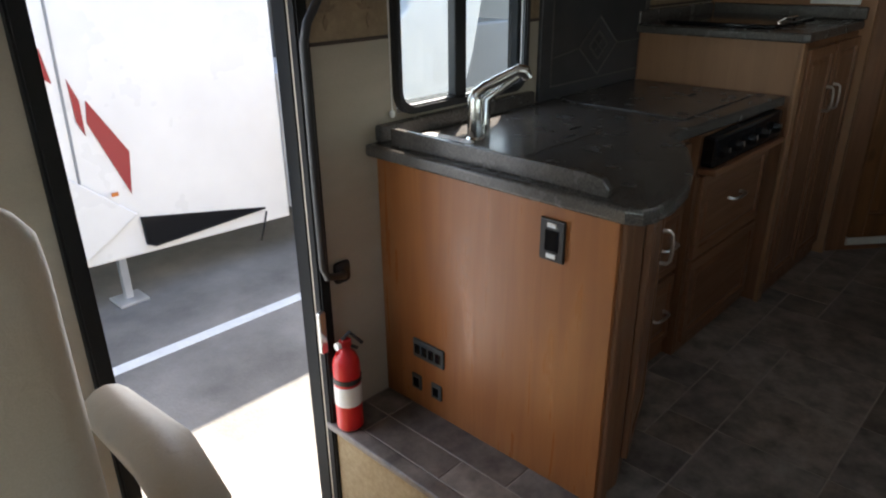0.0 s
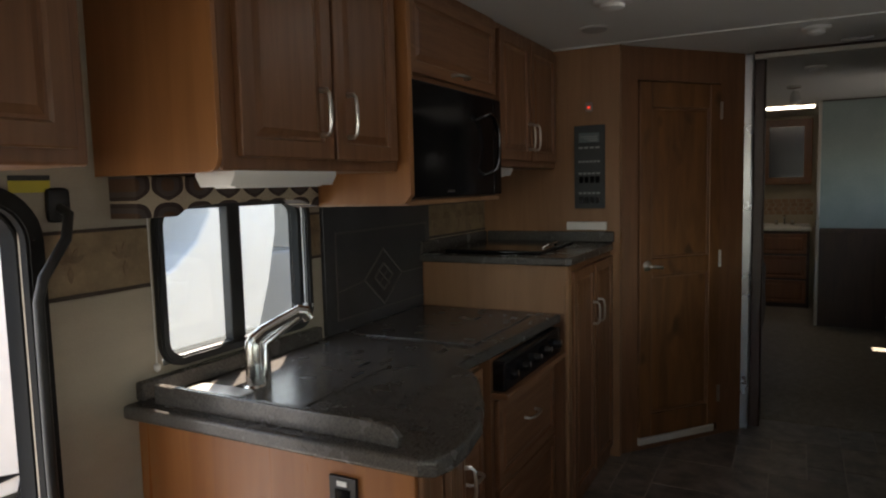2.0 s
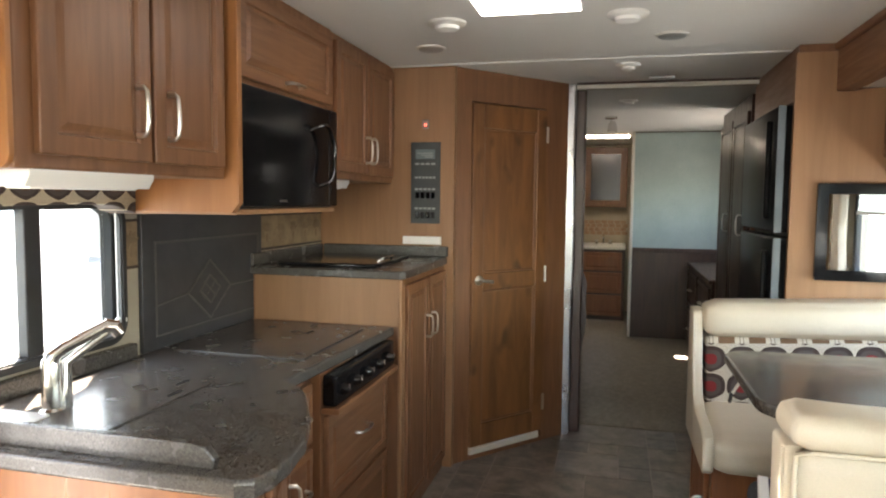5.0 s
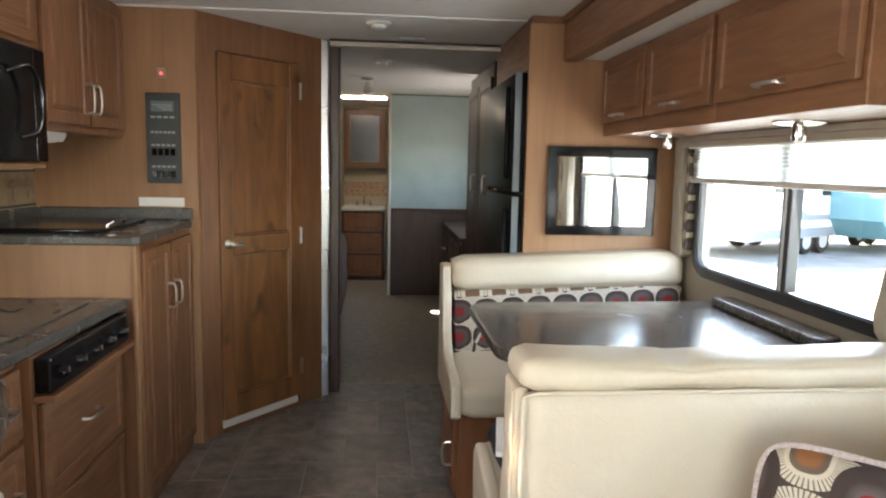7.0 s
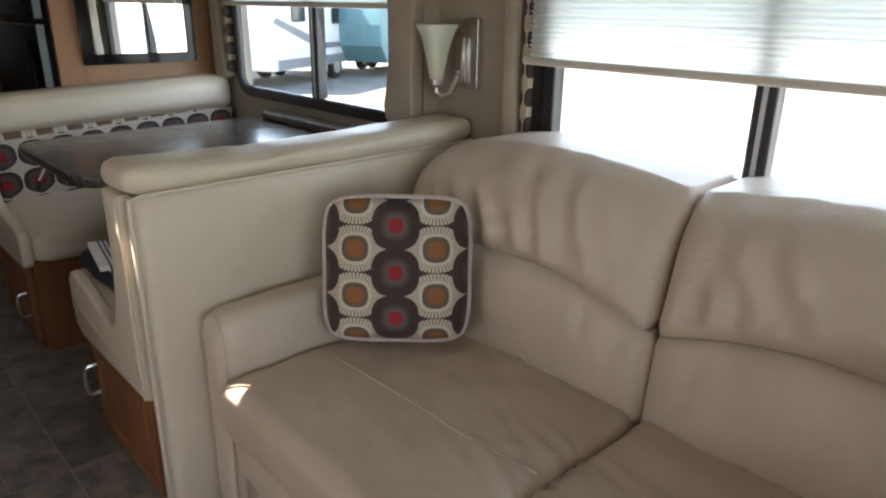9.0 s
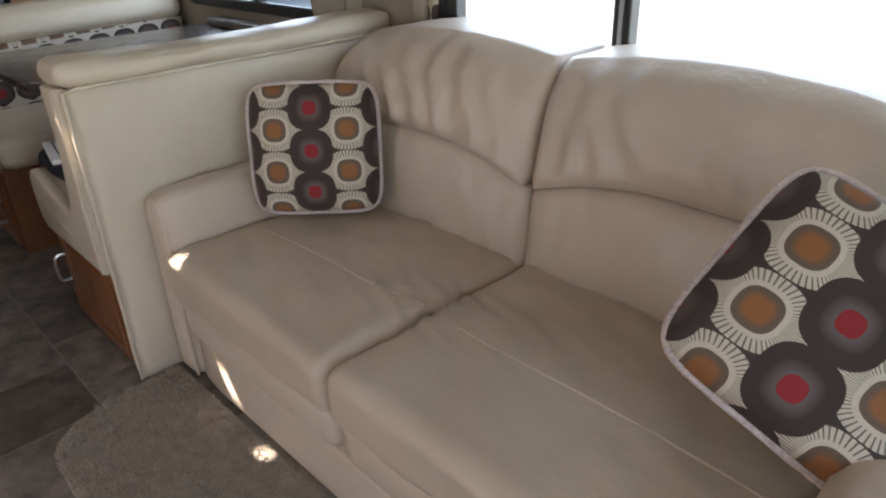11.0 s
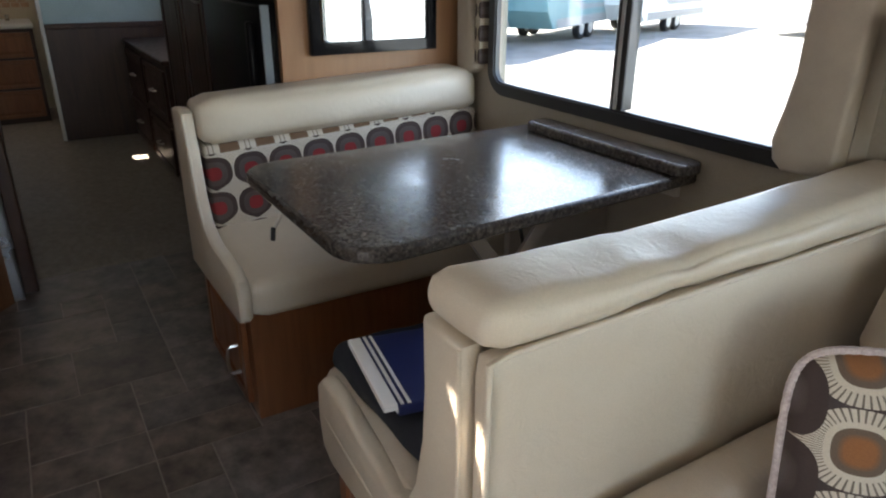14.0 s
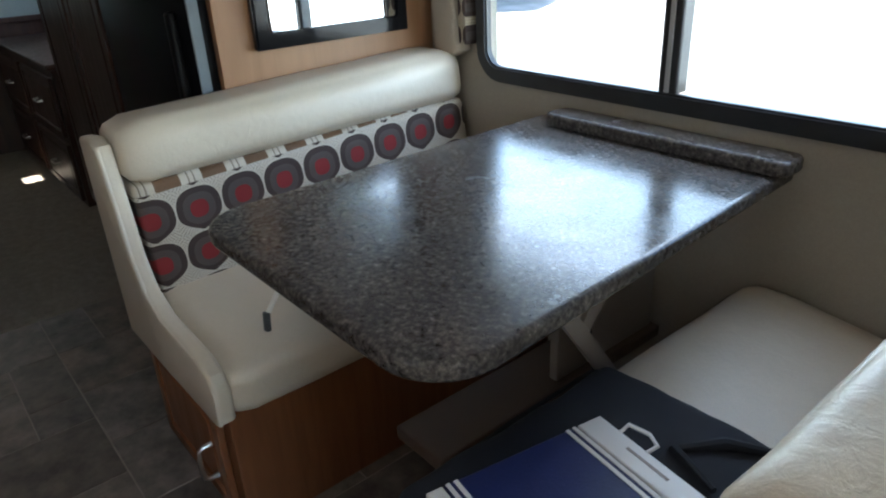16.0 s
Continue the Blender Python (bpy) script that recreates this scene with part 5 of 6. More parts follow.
sc = thing("wall_sconce", (1.76, SLIDE_Y, 1.1), "brushed nickel wall sconce with a white flared glass shade", "wall lamp")
part("backplate", box(1.716, 1.795, SLIDE_Y, SLIDE_Y + 0.022, 1.11, 1.33, 0.004), STEEL, sc)
part("raised_bar", box(1.765, 1.80, SLIDE_Y + 0.022, SLIDE_Y + 0.042, 1.125, 1.27, 0.006), STEEL, sc, "", True)
part("knob", lathe([(0.008, 0), (0.008, 0.018)], (1.782, SLIDE_Y + 0.04, 1.16), 10, "Y"), STEEL, sc)
part("arm", tube([(1.79, SLIDE_Y + 0.04, 1.15), (1.79, SLIDE_Y + 0.07, 1.095), (1.80, SLIDE_Y + 0.10, 1.085), (1.81, SLIDE_Y + 0.112, 1.10), (1.812, SLIDE_Y + 0.112, 1.13)], 0.008, 10), STEEL, sc, "", True)
part("cup", lathe([(0.012, -0.02), (0.022, -0.012), (0.024, 0.004), (0.018, 0.006)], (1.812, SLIDE_Y + 0.112, 1.135), 18), STEEL, sc, "", True)
prof = [(0.021, 0.0), (0.026, 0.03), (0.034, 0.07), (0.044, 0.11), (0.056, 0.145), (0.069, 0.170), (0.067, 0.172), (0.053, 0.146), (0.040, 0.11), (0.030, 0.07), (0.018, 0.03), (0.010, 0.004)]
part("shade", lathe(prof, (1.812, SLIDE_Y + 0.112, 1.138), 32), SHADEGLASS, sc, "white frosted glass shade", "all")

# ---- dinette ----
FY = 0.05
bench = thing("dinette_bench", (3.3, -0.5, 0), "cream leather dinette bench with patterned back on wood base", "bench", "dinette benches")
part("base", box(3.05, 3.598, SLIDE_Y + 0.002, FY - 0.02, 0.0, 0.40, 0.004), BASEWOOD, bench, "reddish wood base")
m = FACES["+y"](3.33, FY - 0.02, 0.205)
d = part("base_door", raised_door(0.46, 0.33, m, 0.045), BASEWOOD, bench)
part("door_handle", handle(0.10, m @ pose(0.17, -0.02, -0.02) @ bar(True), 0.0055, 0.034), STEEL, d, "", True)
part("seat", cushion(2.968, 3.50, SLIDE_Y + 0.01, FY - 0.012, 0.40, 0.53, 0.045, (0, 0, 0.015), 16, lambda p, u: (p.x, p.y, p.z + 0.045 * max(0.0, u[2]) * max(0.0, (p.x - 3.05) / 0.4)), 0.003), CREAM, bench, "", "all")


def lean(p, u):
    k = (p.z - 0.52) / 0.5
    return (p.x + 0.07 * k, p.y, p.z + 0.04 * max(0.0, min(1.0, (0.0 - p.y) / 0.9)) * max(0, k))


part("back_low", cushion(3.375, 3.53, SLIDE_Y + 0.02, FY - 0.03, 0.51, 0.845, 0.03, (0.015, 0, 0), 14, lean), BOOTH, bench, "brown, red and cream medallion fabric", "all")
part("back_top", cushion(3.36, 3.56, SLIDE_Y + 0.02, FY - 0.02, 0.835, 0.985, 0.05, (0.02, 0, 0), 14, lean, 0.003), CREAM, bench, "", "all")
M = Matrix(((1, 0, 0, 0), (0, 0, -1, FY + 0.025), (0, 1, 0, 0), (0, 0, 0, 1)))
wing = part("side_wing", prism([(2.975, 0.415), (3.00, 0.395), (3.30, 0.385), (3.598, 0.38), (3.598, 0.945), (3.50, 0.96), (3.455, 0.945), (3.42, 0.80), (3.395, 0.68), (3.35, 0.605), (3.26, 0.565), (3.05, 0.555), (2.99, 0.535), (2.968, 0.49)], 0, 0.042, 0.012, None, M, 3), CREAM, bench, "cream side panel with piped edge", True)
part("wing_piping", tube([(2.982, FY + 0.02, 0.41), (2.976, FY + 0.02, 0.49), (3.0, FY + 0.02, 0.528), (3.06, FY + 0.02, 0.547), (3.26, FY + 0.02, 0.557), (3.345, FY + 0.02, 0.597), (3.39, FY + 0.02, 0.675), (3.415, FY + 0.02, 0.80), (3.45, FY + 0.02, 0.94)], 0.005, 8), CREAM, wing, "", True)

bench2 = thing("dinette_bench", (2.1, -0.5, 0), "cream leather dinette bench with its high back against the sofa", "bench", "dinette benches")
part("base", box(1.80, 2.36, SLIDE_Y + 0.002, FY - 0.015, 0.0, 0.40, 0.004), BASEWOOD, bench2, "reddish wood base")
m = FACES["+y"](2.07, FY - 0.015, 0.205)
d = part("base_door", raised_door(0.48, 0.34, m, 0.045), BASEWOOD, bench2)
part("door_handle", handle(0.10, m @ pose(-0.215, -0.02, 0.02) @ bar(True), 0.0055, 0.034), STEEL, d, "", True)
part("seat", cushion(1.90, 2.405, SLIDE_Y + 0.01, FY - 0.004, 0.40, 0.578, 0.045, (0, 0, 0.012), 16, lambda p, u: (p.x, p.y, p.z - 0.05 * max(0.0, u[2]) * max(0.0, (2.30 - p.x) / 0.4)), 0.003), CREAM, bench2, "", "all")
part("back_panel", cushion(1.742, 1.785, SLIDE_Y + 0.003, FY + 0.012, 0.0, 0.935, 0.018, (0, 0, 0), 18, None, 0.0015), CREAM, bench2, "flat cream leather back", "all")
part("back_cushion", cushion(1.787, 1.90, SLIDE_Y + 0.01, FY, 0.50, 0.925, 0.04, (0.015, 0, 0), 12, None, 0.003), CREAM, bench2, "", "all")


def dent(p, u):
    """The padded top sags a little, with a shallow crease at one seam."""
    k = math.exp(-((p.y + 0.30) / 0.035) ** 2)
    low = max(0.0, -u[0]) * max(0.0, -u[2])
    return (p.x + 0.012 * k * low, p.y, p.z + 0.010 * max(0.0, u[2]) * math.sin(p.y * 4) - 0.006 * k * max(0.0, u[2]))


part("top_roll", cushion(1.735, 1.905, SLIDE_Y + 0.005, FY + 0.022, 0.938, 1.006, 0.034, (0, 0, 0.006), 24, dent, 0.005), CREAM, bench2, "padded cream top roll", "all")
wing = part("side_wing", prism([(1.790, 0.375), (2.30, 0.375), (2.345, 0.40), (2.36, 0.47), (2.355, 0.555), (2.325, 0.585), (2.27, 0.585), (2.12, 0.548), (2.01, 0.522), (1.96, 0.545), (1.925, 0.61), (1.90, 0.72), (1.893, 0.82), (1.896, 0.934), (1.790, 0.934)], 0, 0.04, 0.012, None, M, 3), CREAM, bench2, "cream side panel with piped edge", True)
part("wing_fold", tube([(2.35, FY + 0.022, 0.50), (2.20, FY + 0.0235, 0.47), (2.02, FY + 0.0235, 0.44), (1.93, FY + 0.022, 0.41)], 0.0035, 6), CREAM, wing, "", True)
part("wing_seam", tube([(1.795, FY + 0.024, 0.38), (1.792, FY + 0.025, 0.62), (1.795, FY + 0.024, 0.928)], 0.004, 6), CREAM, wing, "", True)
part("piping", tube([(1.745, FY + 0.010, 0.01), (1.743, FY + 0.012, 0.5), (1.743, FY + 0.012, 0.93), (1.740, FY - 0.02, 0.938), (1.739, -0.5, 0.939), (1.739, SLIDE_Y + 0.02, 0.941)], 0.005, 8), CREAM, bench2, "cream leather piping", True)

table = thing("dinette_table", (2.7, -0.5, 0), "dark speckled laminate dinette table with rounded corners", "table")
TZ = 0.865
tp = [(3.085, SLIDE_Y + 0.01)]
for cx, cy, a0, r in ((2.95, -0.09, 0, 0.105), (2.40, -0.10, 90, 0.115)):
    for k in range(9):
        a = radians(a0 + 90 * k / 8)
        tp.append((cx + r * math.cos(a), cy + r * math.sin(a)))
tp.append((2.345, SLIDE_Y + 0.01))
part("tabletop", prism(tp, TZ - 0.036, TZ, 0.011, None, None, 5), TABLETOP, table)
part("ledge", prism(rounded(2.318, 3.00, SLIDE_Y + 0.012, -0.968, 0.03), TZ, TZ + 0.036, 0.010, None, None, 4), TABLETOP, table, "raised speckled ledge")
part("cable", tube([(2.60, -0.62, TZ - 0.037), (2.59, -0.67, 0.62), (2.60, -0.74, 0.34)], 0.006, 8), BLACKMATTE, table, "black cable", True)
for (y0, z0), (y1, z1) in (((-0.36, TZ - 0.037), (-0.62, 0.47)), ((-0.70, TZ - 0.037), (-0.53, 0.61))):
    n = Vector((0, z1 - z0, y0 - y1)).normalized() * 0.02
    bm = prism([(y0 - n.y, z0 - n.z), (y0 + n.y, z0 + n.z), (y1 + n.y, z1 + n.z), (y1 - n.y, z1 - n.z)], 0, 0.012, 0.002, None, pose(2.465 if y0 > -0.5 else 2.478, 0, 0) @ Matrix(((0, 0, 1, 0), (1, 0, 0, 0), (0, 1, 0, 0), (0, 0, 0, 1))))
    part("brace", bm, PARTITION, table, "pale folding brace")
part("cleat", box(2.40, 3.0, SLIDE_Y + 0.001, SLIDE_Y + 0.02, TZ - 0.09, TZ - 0.037, 0.003), OFFWHITE, table)
part("release_strap", tube([(2.72, 0.0, TZ - 0.04), (2.735, 0.02, TZ - 0.085)], 0.005, 6), OFFWHITE, table)
part("strap_end", box(-0.008, 0.008, -0.005, 0.005, -0.035, 0.0, 0.003, 2, None, pose(2.737, 0.022, TZ - 0.082, 10, 12, 0)), BLACKMATTE, table)
part("support_panel", box(2.655, 2.68, SLIDE_Y + 0.022, -0.66, 0.331, TZ - 0.037, 0.004), PARTITION, table, "taupe support board")
part("fold_board", box(2.635, 2.80, SLIDE_Y + 0.004, -0.265, 0.295, 0.33, 0.005), mat("fold_board", (0.13, 0.085, 0.06), 0.5), table, "brown folded leg board")

# bag and binder on the near bench
bag = thing("bag", (2.2, -0.15, 0.53), "soft black cloth bag lying on the bench seat", "bag")
part("body", cushion(1.97, 2.385, -0.475, 0.03, 0.565, 0.632, 0.028, (0, 0, 0.012), 26, None, 0.012), BAGCLOTH, bag, "", "all")
part("zip", tube([(1.99, -0.478, 0.602), (2.20, -0.485, 0.605), (2.37, -0.478, 0.602), (2.392, -0.45, 0.602), (2.395, -0.25, 0.60), (2.385, 0.0, 0.598)], 0.0045, 6), BLACKMATTE, bag)
part("strap", tube([(2.02, -0.47, 0.625), (2.10, -0.40, 0.645), (2.14, -0.33, 0.648), (2.06, -0.30, 0.645)], [0.006, 0.010, 0.010, 0.006], 8), BAGCLOTH, bag, "black cloth strap", True)
BM = pose(2.158, -0.105, 0.657, 1, 1, -10)
binder = thing("binder", (2.158, -0.105, 0.64), "navy blue binder with white striped edges on the black bag", "binder")
part("cover", box(-0.132, 0.132, -0.125, 0.118, -0.014, 0.010, 0.004, 2, None, BM), NAVY, binder)
part("papers", box(-0.129, 0.129, -0.127, 0.120, -0.009, 0.004, 0.001, 1, None, BM), WHITE, binder, "white paper edges")
for a, b in ((0.1185, 0.145), (-0.172, -0.1255)):
    part("white_edge", box(-0.130, 0.130, a, b, -0.002, 0.0125, 0.002, 1, None, BM), WHITE, binder, "white plastic edge")
for y in (0.110, 0.097, -0.118, -0.105):
    part("white_stripe", box(-0.130, 0.130, y - 0.0032, y + 0.0032, 0.0098, 0.0118, 0, 1, None, BM), WHITE, binder)
part("clip", tube([BM @ Vector(p) for p in ((0.085, -0.172, 0.008), (0.09, -0.195, 0.010), (0.055, -0.205, 0.010), (0.03, -0.195, 0.010), (0.03, -0.172, 0.008))], 0.0035, 6), WHITE, binder)
part("seal", lathe([(0.014, 0), (0.014, 0.001)], BM @ Vector((-0.105, -0.149, 0.0125)), 18), PANELGREY, binder)
part("small_print", box(-0.03, 0.05, -0.155, -0.150, 0.0122, 0.0132, 0, 1, None, BM), PARTITION, binder)

# ---- sofa ----
sofa = thing("sofa", (0.8, -0.5, 0), "beige leather sofa with two seats and a curved back seam", "sofa")
SX0, SXM, SX1 = -0.08, 0.82, 1.612


def seam(x):
    k = min(1.0, abs(x - SXM) / 0.79)
    return 0.668 + 0.082 * math.sin(min(1.0, k * 2.1) * math.pi / 2) - 0.014 * max(0.0, k - 0.5)


def crest(x):
    k = min(1.0, abs(x - SXM) / 0.91)
    return 0.988 + 0.036 * math.sin(min(1.0, k * 2.4) * math.pi / 2) - 0.075 * max(0.0, (k - 0.45) / 0.55) ** 2


for a, b in ((SX0, SXM), (SXM, SX1)):
    def pucker(p, u):
        near = math.exp(-abs(p.x - SXM) / 0.13) * max(0.0, u[2]) * max(0.0, 1 - abs(p.y + 0.38) / 0.16)
        sag = 0.006 * noise.noise(Vector((p.x * 5, p.y * 14 + p.x * 6, 3.0))) * max(0.0, u[2])
        return (p.x, p.y, p.z + 0.017 * math.sin(p.y * 130 + p.x * 38 + 3 * noise.noise(p * 9)) * near + sag)

    part("seat", cushion(a + 0.001, b - 0.001, -0.725, -0.035, 0.315, 0.475, 0.045, (0, 0, 0.016), 54, pucker, 0.006), TANSEAT, sofa, "tan leather seat cushion", "all")
    part("seat_band", cushion(a + 0.006, b - 0.006, -0.74, -0.055, 0.20, 0.325, 0.04, (0, 0.008, 0), 12, None, 0.003), SOFA, sofa, "", "all")

    def low(p, u):
        k = (u[2] + 1) / 2
        z = 0.43 + k * (seam(p.x) - 0.002 - 0.43)
        crease = 0.013 * noise.noise(Vector((p.x * 26, p.z * 7, 5.0))) * (1 - abs(u[0]) ** 6)
        return (p.x, p.y - 0.03 * k + (crease if p.y > -0.8 else 0.0), z)

    def high(p, u):
        k = (u[2] + 1) / 2
        z0, z1 = seam(p.x) + 0.004, crest(p.x) - (0.05 * max(0.0, (p.x - 1.50) / 0.19) ** 2)
        front = max(0.0, min(1.0, (p.y + 0.95) / 0.2))
        wave = math.sin(p.x * 62 + 3 * math.sin(p.z * 11) + 2.5 * noise.noise(Vector((p.x * 5, p.z * 3, 1.0))))
        fold = 0.038 * max(-0.4, wave) * min(1.0, k * 5) * (1 - k) ** 1.2 * (0.35 + max(0.0, 1 - abs(p.x - 1.30) / 0.35)) + 0.015 * min(1.0, k * 5) * noise.noise(Vector((p.x * 16, p.z * 5, 2.0)))
        fold *= (1 - abs(u[0]) ** 6) * front
        return (p.x, p.y - 0.085 * k - 0.05 * max(0.0, (k - 0.6) / 0.4) ** 2 * front + fold, z0 + k * (z1 - z0))

    part("back_low", cushion(a + 0.001, b - 0.001, -1.0, -0.692, 0.43, 0.70, 0.03, (0, 0.03, 0), 36, low, 0.0015), SOFA, sofa, "", "all")
    part("back_high", cushion(a + 0.003, (b if b < 1 else 1.69) - 0.003, -1.0, -0.700, 0.62, 1.0, 0.045, (0, 0.045, 0), 48, high, 0.0015), SOFA, sofa, "", "all")
part("core", box(SX0 + 0.02, SX1 - 0.02, -0.98, -0.12, 0.03, 0.432, 0.01), SOFA, sofa)
part("core_back", box(SX0 + 0.02, SX1 - 0.02, -0.98, -0.83, 0.39, 0.80, 0.02), SOFA, sofa)
part("front_panel", cushion(SX0, SX1 - 0.02, -0.70, -0.075, 0.005, 0.205, 0.03, (0, 0.01, 0), 12), SOFA, sofa, "", "all")
part("back_board", box(SX0 - 0.13, SX1 + 0.12, -1.055, -0.98, 0.02, 0.88, 0.02), SOFA, sofa)
for x0, x1 in ((1.606, 1.738), (-0.21, -0.075)):
    part("arm", cushion(x0, x1, -0.95, -0.06, 0.0, 0.627, 0.05, (0, 0, 0.008), 14, None, 0.003), SOFA, sofa, "", "all")
    xc = (x0 + x1) / 2
    part("arm_piping", tube([(x0 + 0.014, -0.072, 0.02), (x0 + 0.013, -0.073, 0.56), (x0 + 0.022, -0.073, 0.592), (x0 + 0.042, -0.073, 0.610), (xc, -0.073, 0.618), (x1 - 0.042, -0.073, 0.610), (x1 - 0.022, -0.073, 0.592), (x1 - 0.013, -0.073, 0.56), (x1 - 0.014, -0.072, 0.02)], 0.004, 8), SOFA, sofa, "", True)
for xa, xb in ((SX1 - 0.06, SXM + 0.02), (SXM - 0.02, SX0 + 0.06)):
    pts = [(xa + (xb - xa) * k / 8, -0.325 - 0.035 * math.exp(-((xa + (xb - xa) * k / 8 - SXM) / 0.12) ** 2), 0.4755 + 0.0165 * math.sin(math.pi * k / 8) ** 0.8) for k in range(9)]
    part("seat_stitch", tube(pts, 0.003, 6), SOFA, sofa, "stitched leather seam")


def pillow(m, size, label):
    p = thing("throw_pillow", m.translation, label, "pillow", "patterned pillows")
    own = bmesh.new()
    n = 22
    h = size / 2
    for side in (1, -1):
        grid = []
        for i in range(n + 1):
            row = []
            for j in range(n + 1):
                u, v = 2 * i / n - 1, 2 * j / n - 1
                d = ((1 - abs(u) ** 2.4) * (1 - abs(v) ** 2.4)) ** 0.5
                pull = 1 - 0.015 * (1 - abs(u)) * abs(v) ** 3 if abs(v) > abs(u) else 1 - 0.015 * (1 - abs(v)) * abs(u) ** 3
                c = 1 - 0.10 * (abs(u) * abs(v)) ** 4
                row.append(own.verts.new((u * h * pull * c, side * -0.065 * d, v * h * pull * c)))
            grid.append(row)
        for i in range(n):
            for j in range(n):
                q = (grid[i][j], grid[i + 1][j], grid[i + 1][j + 1], grid[i][j + 1])
                own.faces.new(q if side == 1 else q[::-1])
    bmesh.ops.remove_doubles(own, verts=own.verts, dist=0.0004)
    me = bpy.data.meshes.new("cover")
    own.to_mesh(me)
    own.free()
    me.materials.append(PILLOW)
    me.polygons.foreach_set("use_smooth", [True] * len(me.polygons))
    ob = new("cover", me)
    ob.matrix_basis = m
    ob.parent = p
    ob.matrix_parent_inverse = WORLD[p].inverted()
    pts = []
    for k in range(144):
        a = 2 * math.pi * k / 144
        c, s = math.cos(a), math.sin(a)
        e = 0.33
        pts.append(m @ Vector((math.copysign(abs(c) ** e, c) * h * 0.99, 0, math.copysign(abs(s) ** e, s) * h * 0.99)))
    part("cord_edge", tube(pts, [0.0062 + 0.0014 * (k % 2) for k in range(len(pts))], 8, None, True), PIPING, p, "twisted pinkish cord edge", True)
    return p


pillow(pose(1.452, -0.50, 0.703, 12, 0, 46), 0.388, "square patterned pillow upright in the sofa corner")
pillow(pose(-0.01, -0.44, 0.75, 38, 0, 28) @ pose(0, 0, 0, 0, -33, 0), 0.40, "square patterned pillow leaning on the sofa arm")

# captain's chair beside the entrance
chair = thing("captain_chair", (0.25, 1.45, 0), "tan leather captain's chair with a rounded armrest", "seat")
part("back", cushion(-0.10, 0.335, 1.10, 1.22, 0.46, 1.185, 0.06, (0, 0.02, 0), 14), TANSEAT, chair, "", "all")
part("arm", tube([(0.42, 1.12, 0.68), (0.44, 1.16, 0.70), (0.46, 1.30, 0.70), (0.47, 1.55, 0.66), (0.47, 1.62, 0.63)], [0.03, 0.045, 0.05, 0.045, 0.025], 14), TANSEAT, chair, "", "all")
part("seat", cushion(-0.02, 0.42, 1.15, 1.70, 0.36, 0.50, 0.05, (0, 0, 0.02), 12), TANSEAT, chair, "", "all")
part("pedestal", box(0.10, 0.32, 1.28, 1.60, -0.004, 0.36, 0.02), BLACKMATTE, chair)

# ---- ceiling fittings ----
for x, y, r, lit in ((2.93, 1.065, 0.062, 1), (2.94, 0.392, 0.062, 1), (3.90, 0.375, 0.05, 1), (1.60, 1.065, 0.062, 1), (1.60, 0.392, 0.062, 1), (5.17, 0.35, 0.05, 1)):
    l = thing("ceiling_light", (x, y, CEIL), "round white ceiling light with a domed lens", "light", "ceiling lights")
    part("rim", lathe([(r + 0.012, 0), (r + 0.012, -0.008), (r, -0.016), (r * 0.8, -0.016)], (x, y, CEIL), 28), WHITE, l, "", True)
    part("lens", lathe([(r * 0.8, -0.012), (r * 0.7, -0.028), (r * 0.35, -0.036), (0.004, -0.038)], (x, y, CEIL), 28), LENS, l, "", True)
for x, y in ((3.355, 1.245), (3.31, 0.21), (2.2, 1.25), (2.2, 0.2)):
    s = thing("ceiling_speaker", (x, y, CEIL), "flat round grey vent in the ceiling", "vent", "ceiling vents")
    part("grille", lathe([(0.058, 0), (0.058, -0.006), (0.05, -0.012), (0.004, -0.012)], (x, y, CEIL), 24), SILVER, s, "", True)
    part("rim", lathe([(0.066, 0), (0.066, -0.004), (0.0585, -0.007)], (x, y, CEIL), 24), WHITE, s, "", True)
flat = thing("ceiling_vent", (4.3, 0.2, CEIL), "small flat vent near the bedroom opening", "vent")
part("plate", box(4.27, 4.33, 0.12, 0.26, CEIL - 0.01, CEIL, 0.003), SILVER, flat)
rv = thing("roof_vent", (2.6, 0.73, CEIL), "bright white roof vent with a translucent lid", "roof vent")
part("frame", ring(0.44, 0.44, 0.03, 0.05, 0.02, pose(2.66, 0.735, CEIL, 90, 0, 0) @ pose(0, 0.001, 0, 180)), WHITE, rv)
# Glowing lid in strips; gaps added so sun spots reach the sofa and carpet.
bm = None
for x0, x1, y0, y1 in ((2.475, 2.865, 0.555, 0.620), (2.475, 2.572, 0.620, 0.674), (2.630, 2.865, 0.620, 0.674), (2.475, 2.865, 0.674, 0.782), (2.475, 2.66, 0.782, 0.822), (2.72, 2.865, 0.782, 0.822), (2.475, 2.865, 0.822, 0.862), (2.475, 2.49, 0.862, 0.895), (2.545, 2.865, 0.862, 0.895), (2.475, 2.865, 0.895, 0.915)):
    bm = box(x0, x1, y0, y1, CEIL - 0.002, CEIL + 0.004, 0, 2, bm)
part("lid", bm, VENTGLOW, rv, "translucent lid, glow added in place of daylight")

# ---- outside ----
GZ = -0.98
setting("ground", box(-1500, 1500, -1500, 1500, GZ - 0.1, GZ), ASPHALT, "grey asphalt of the dealer's lot", "ground")
for x0, x1, y0, y1 in ((-8, 12, 4.40, 4.50), (-8, -7.9, 4.5, 14), (9, 9.1, 4.5, 14)):
    setting("road_line", box(x0, x1, y0, y1, GZ, GZ + 0.004), PAINTLINE, "white painted parking line", "road marking")
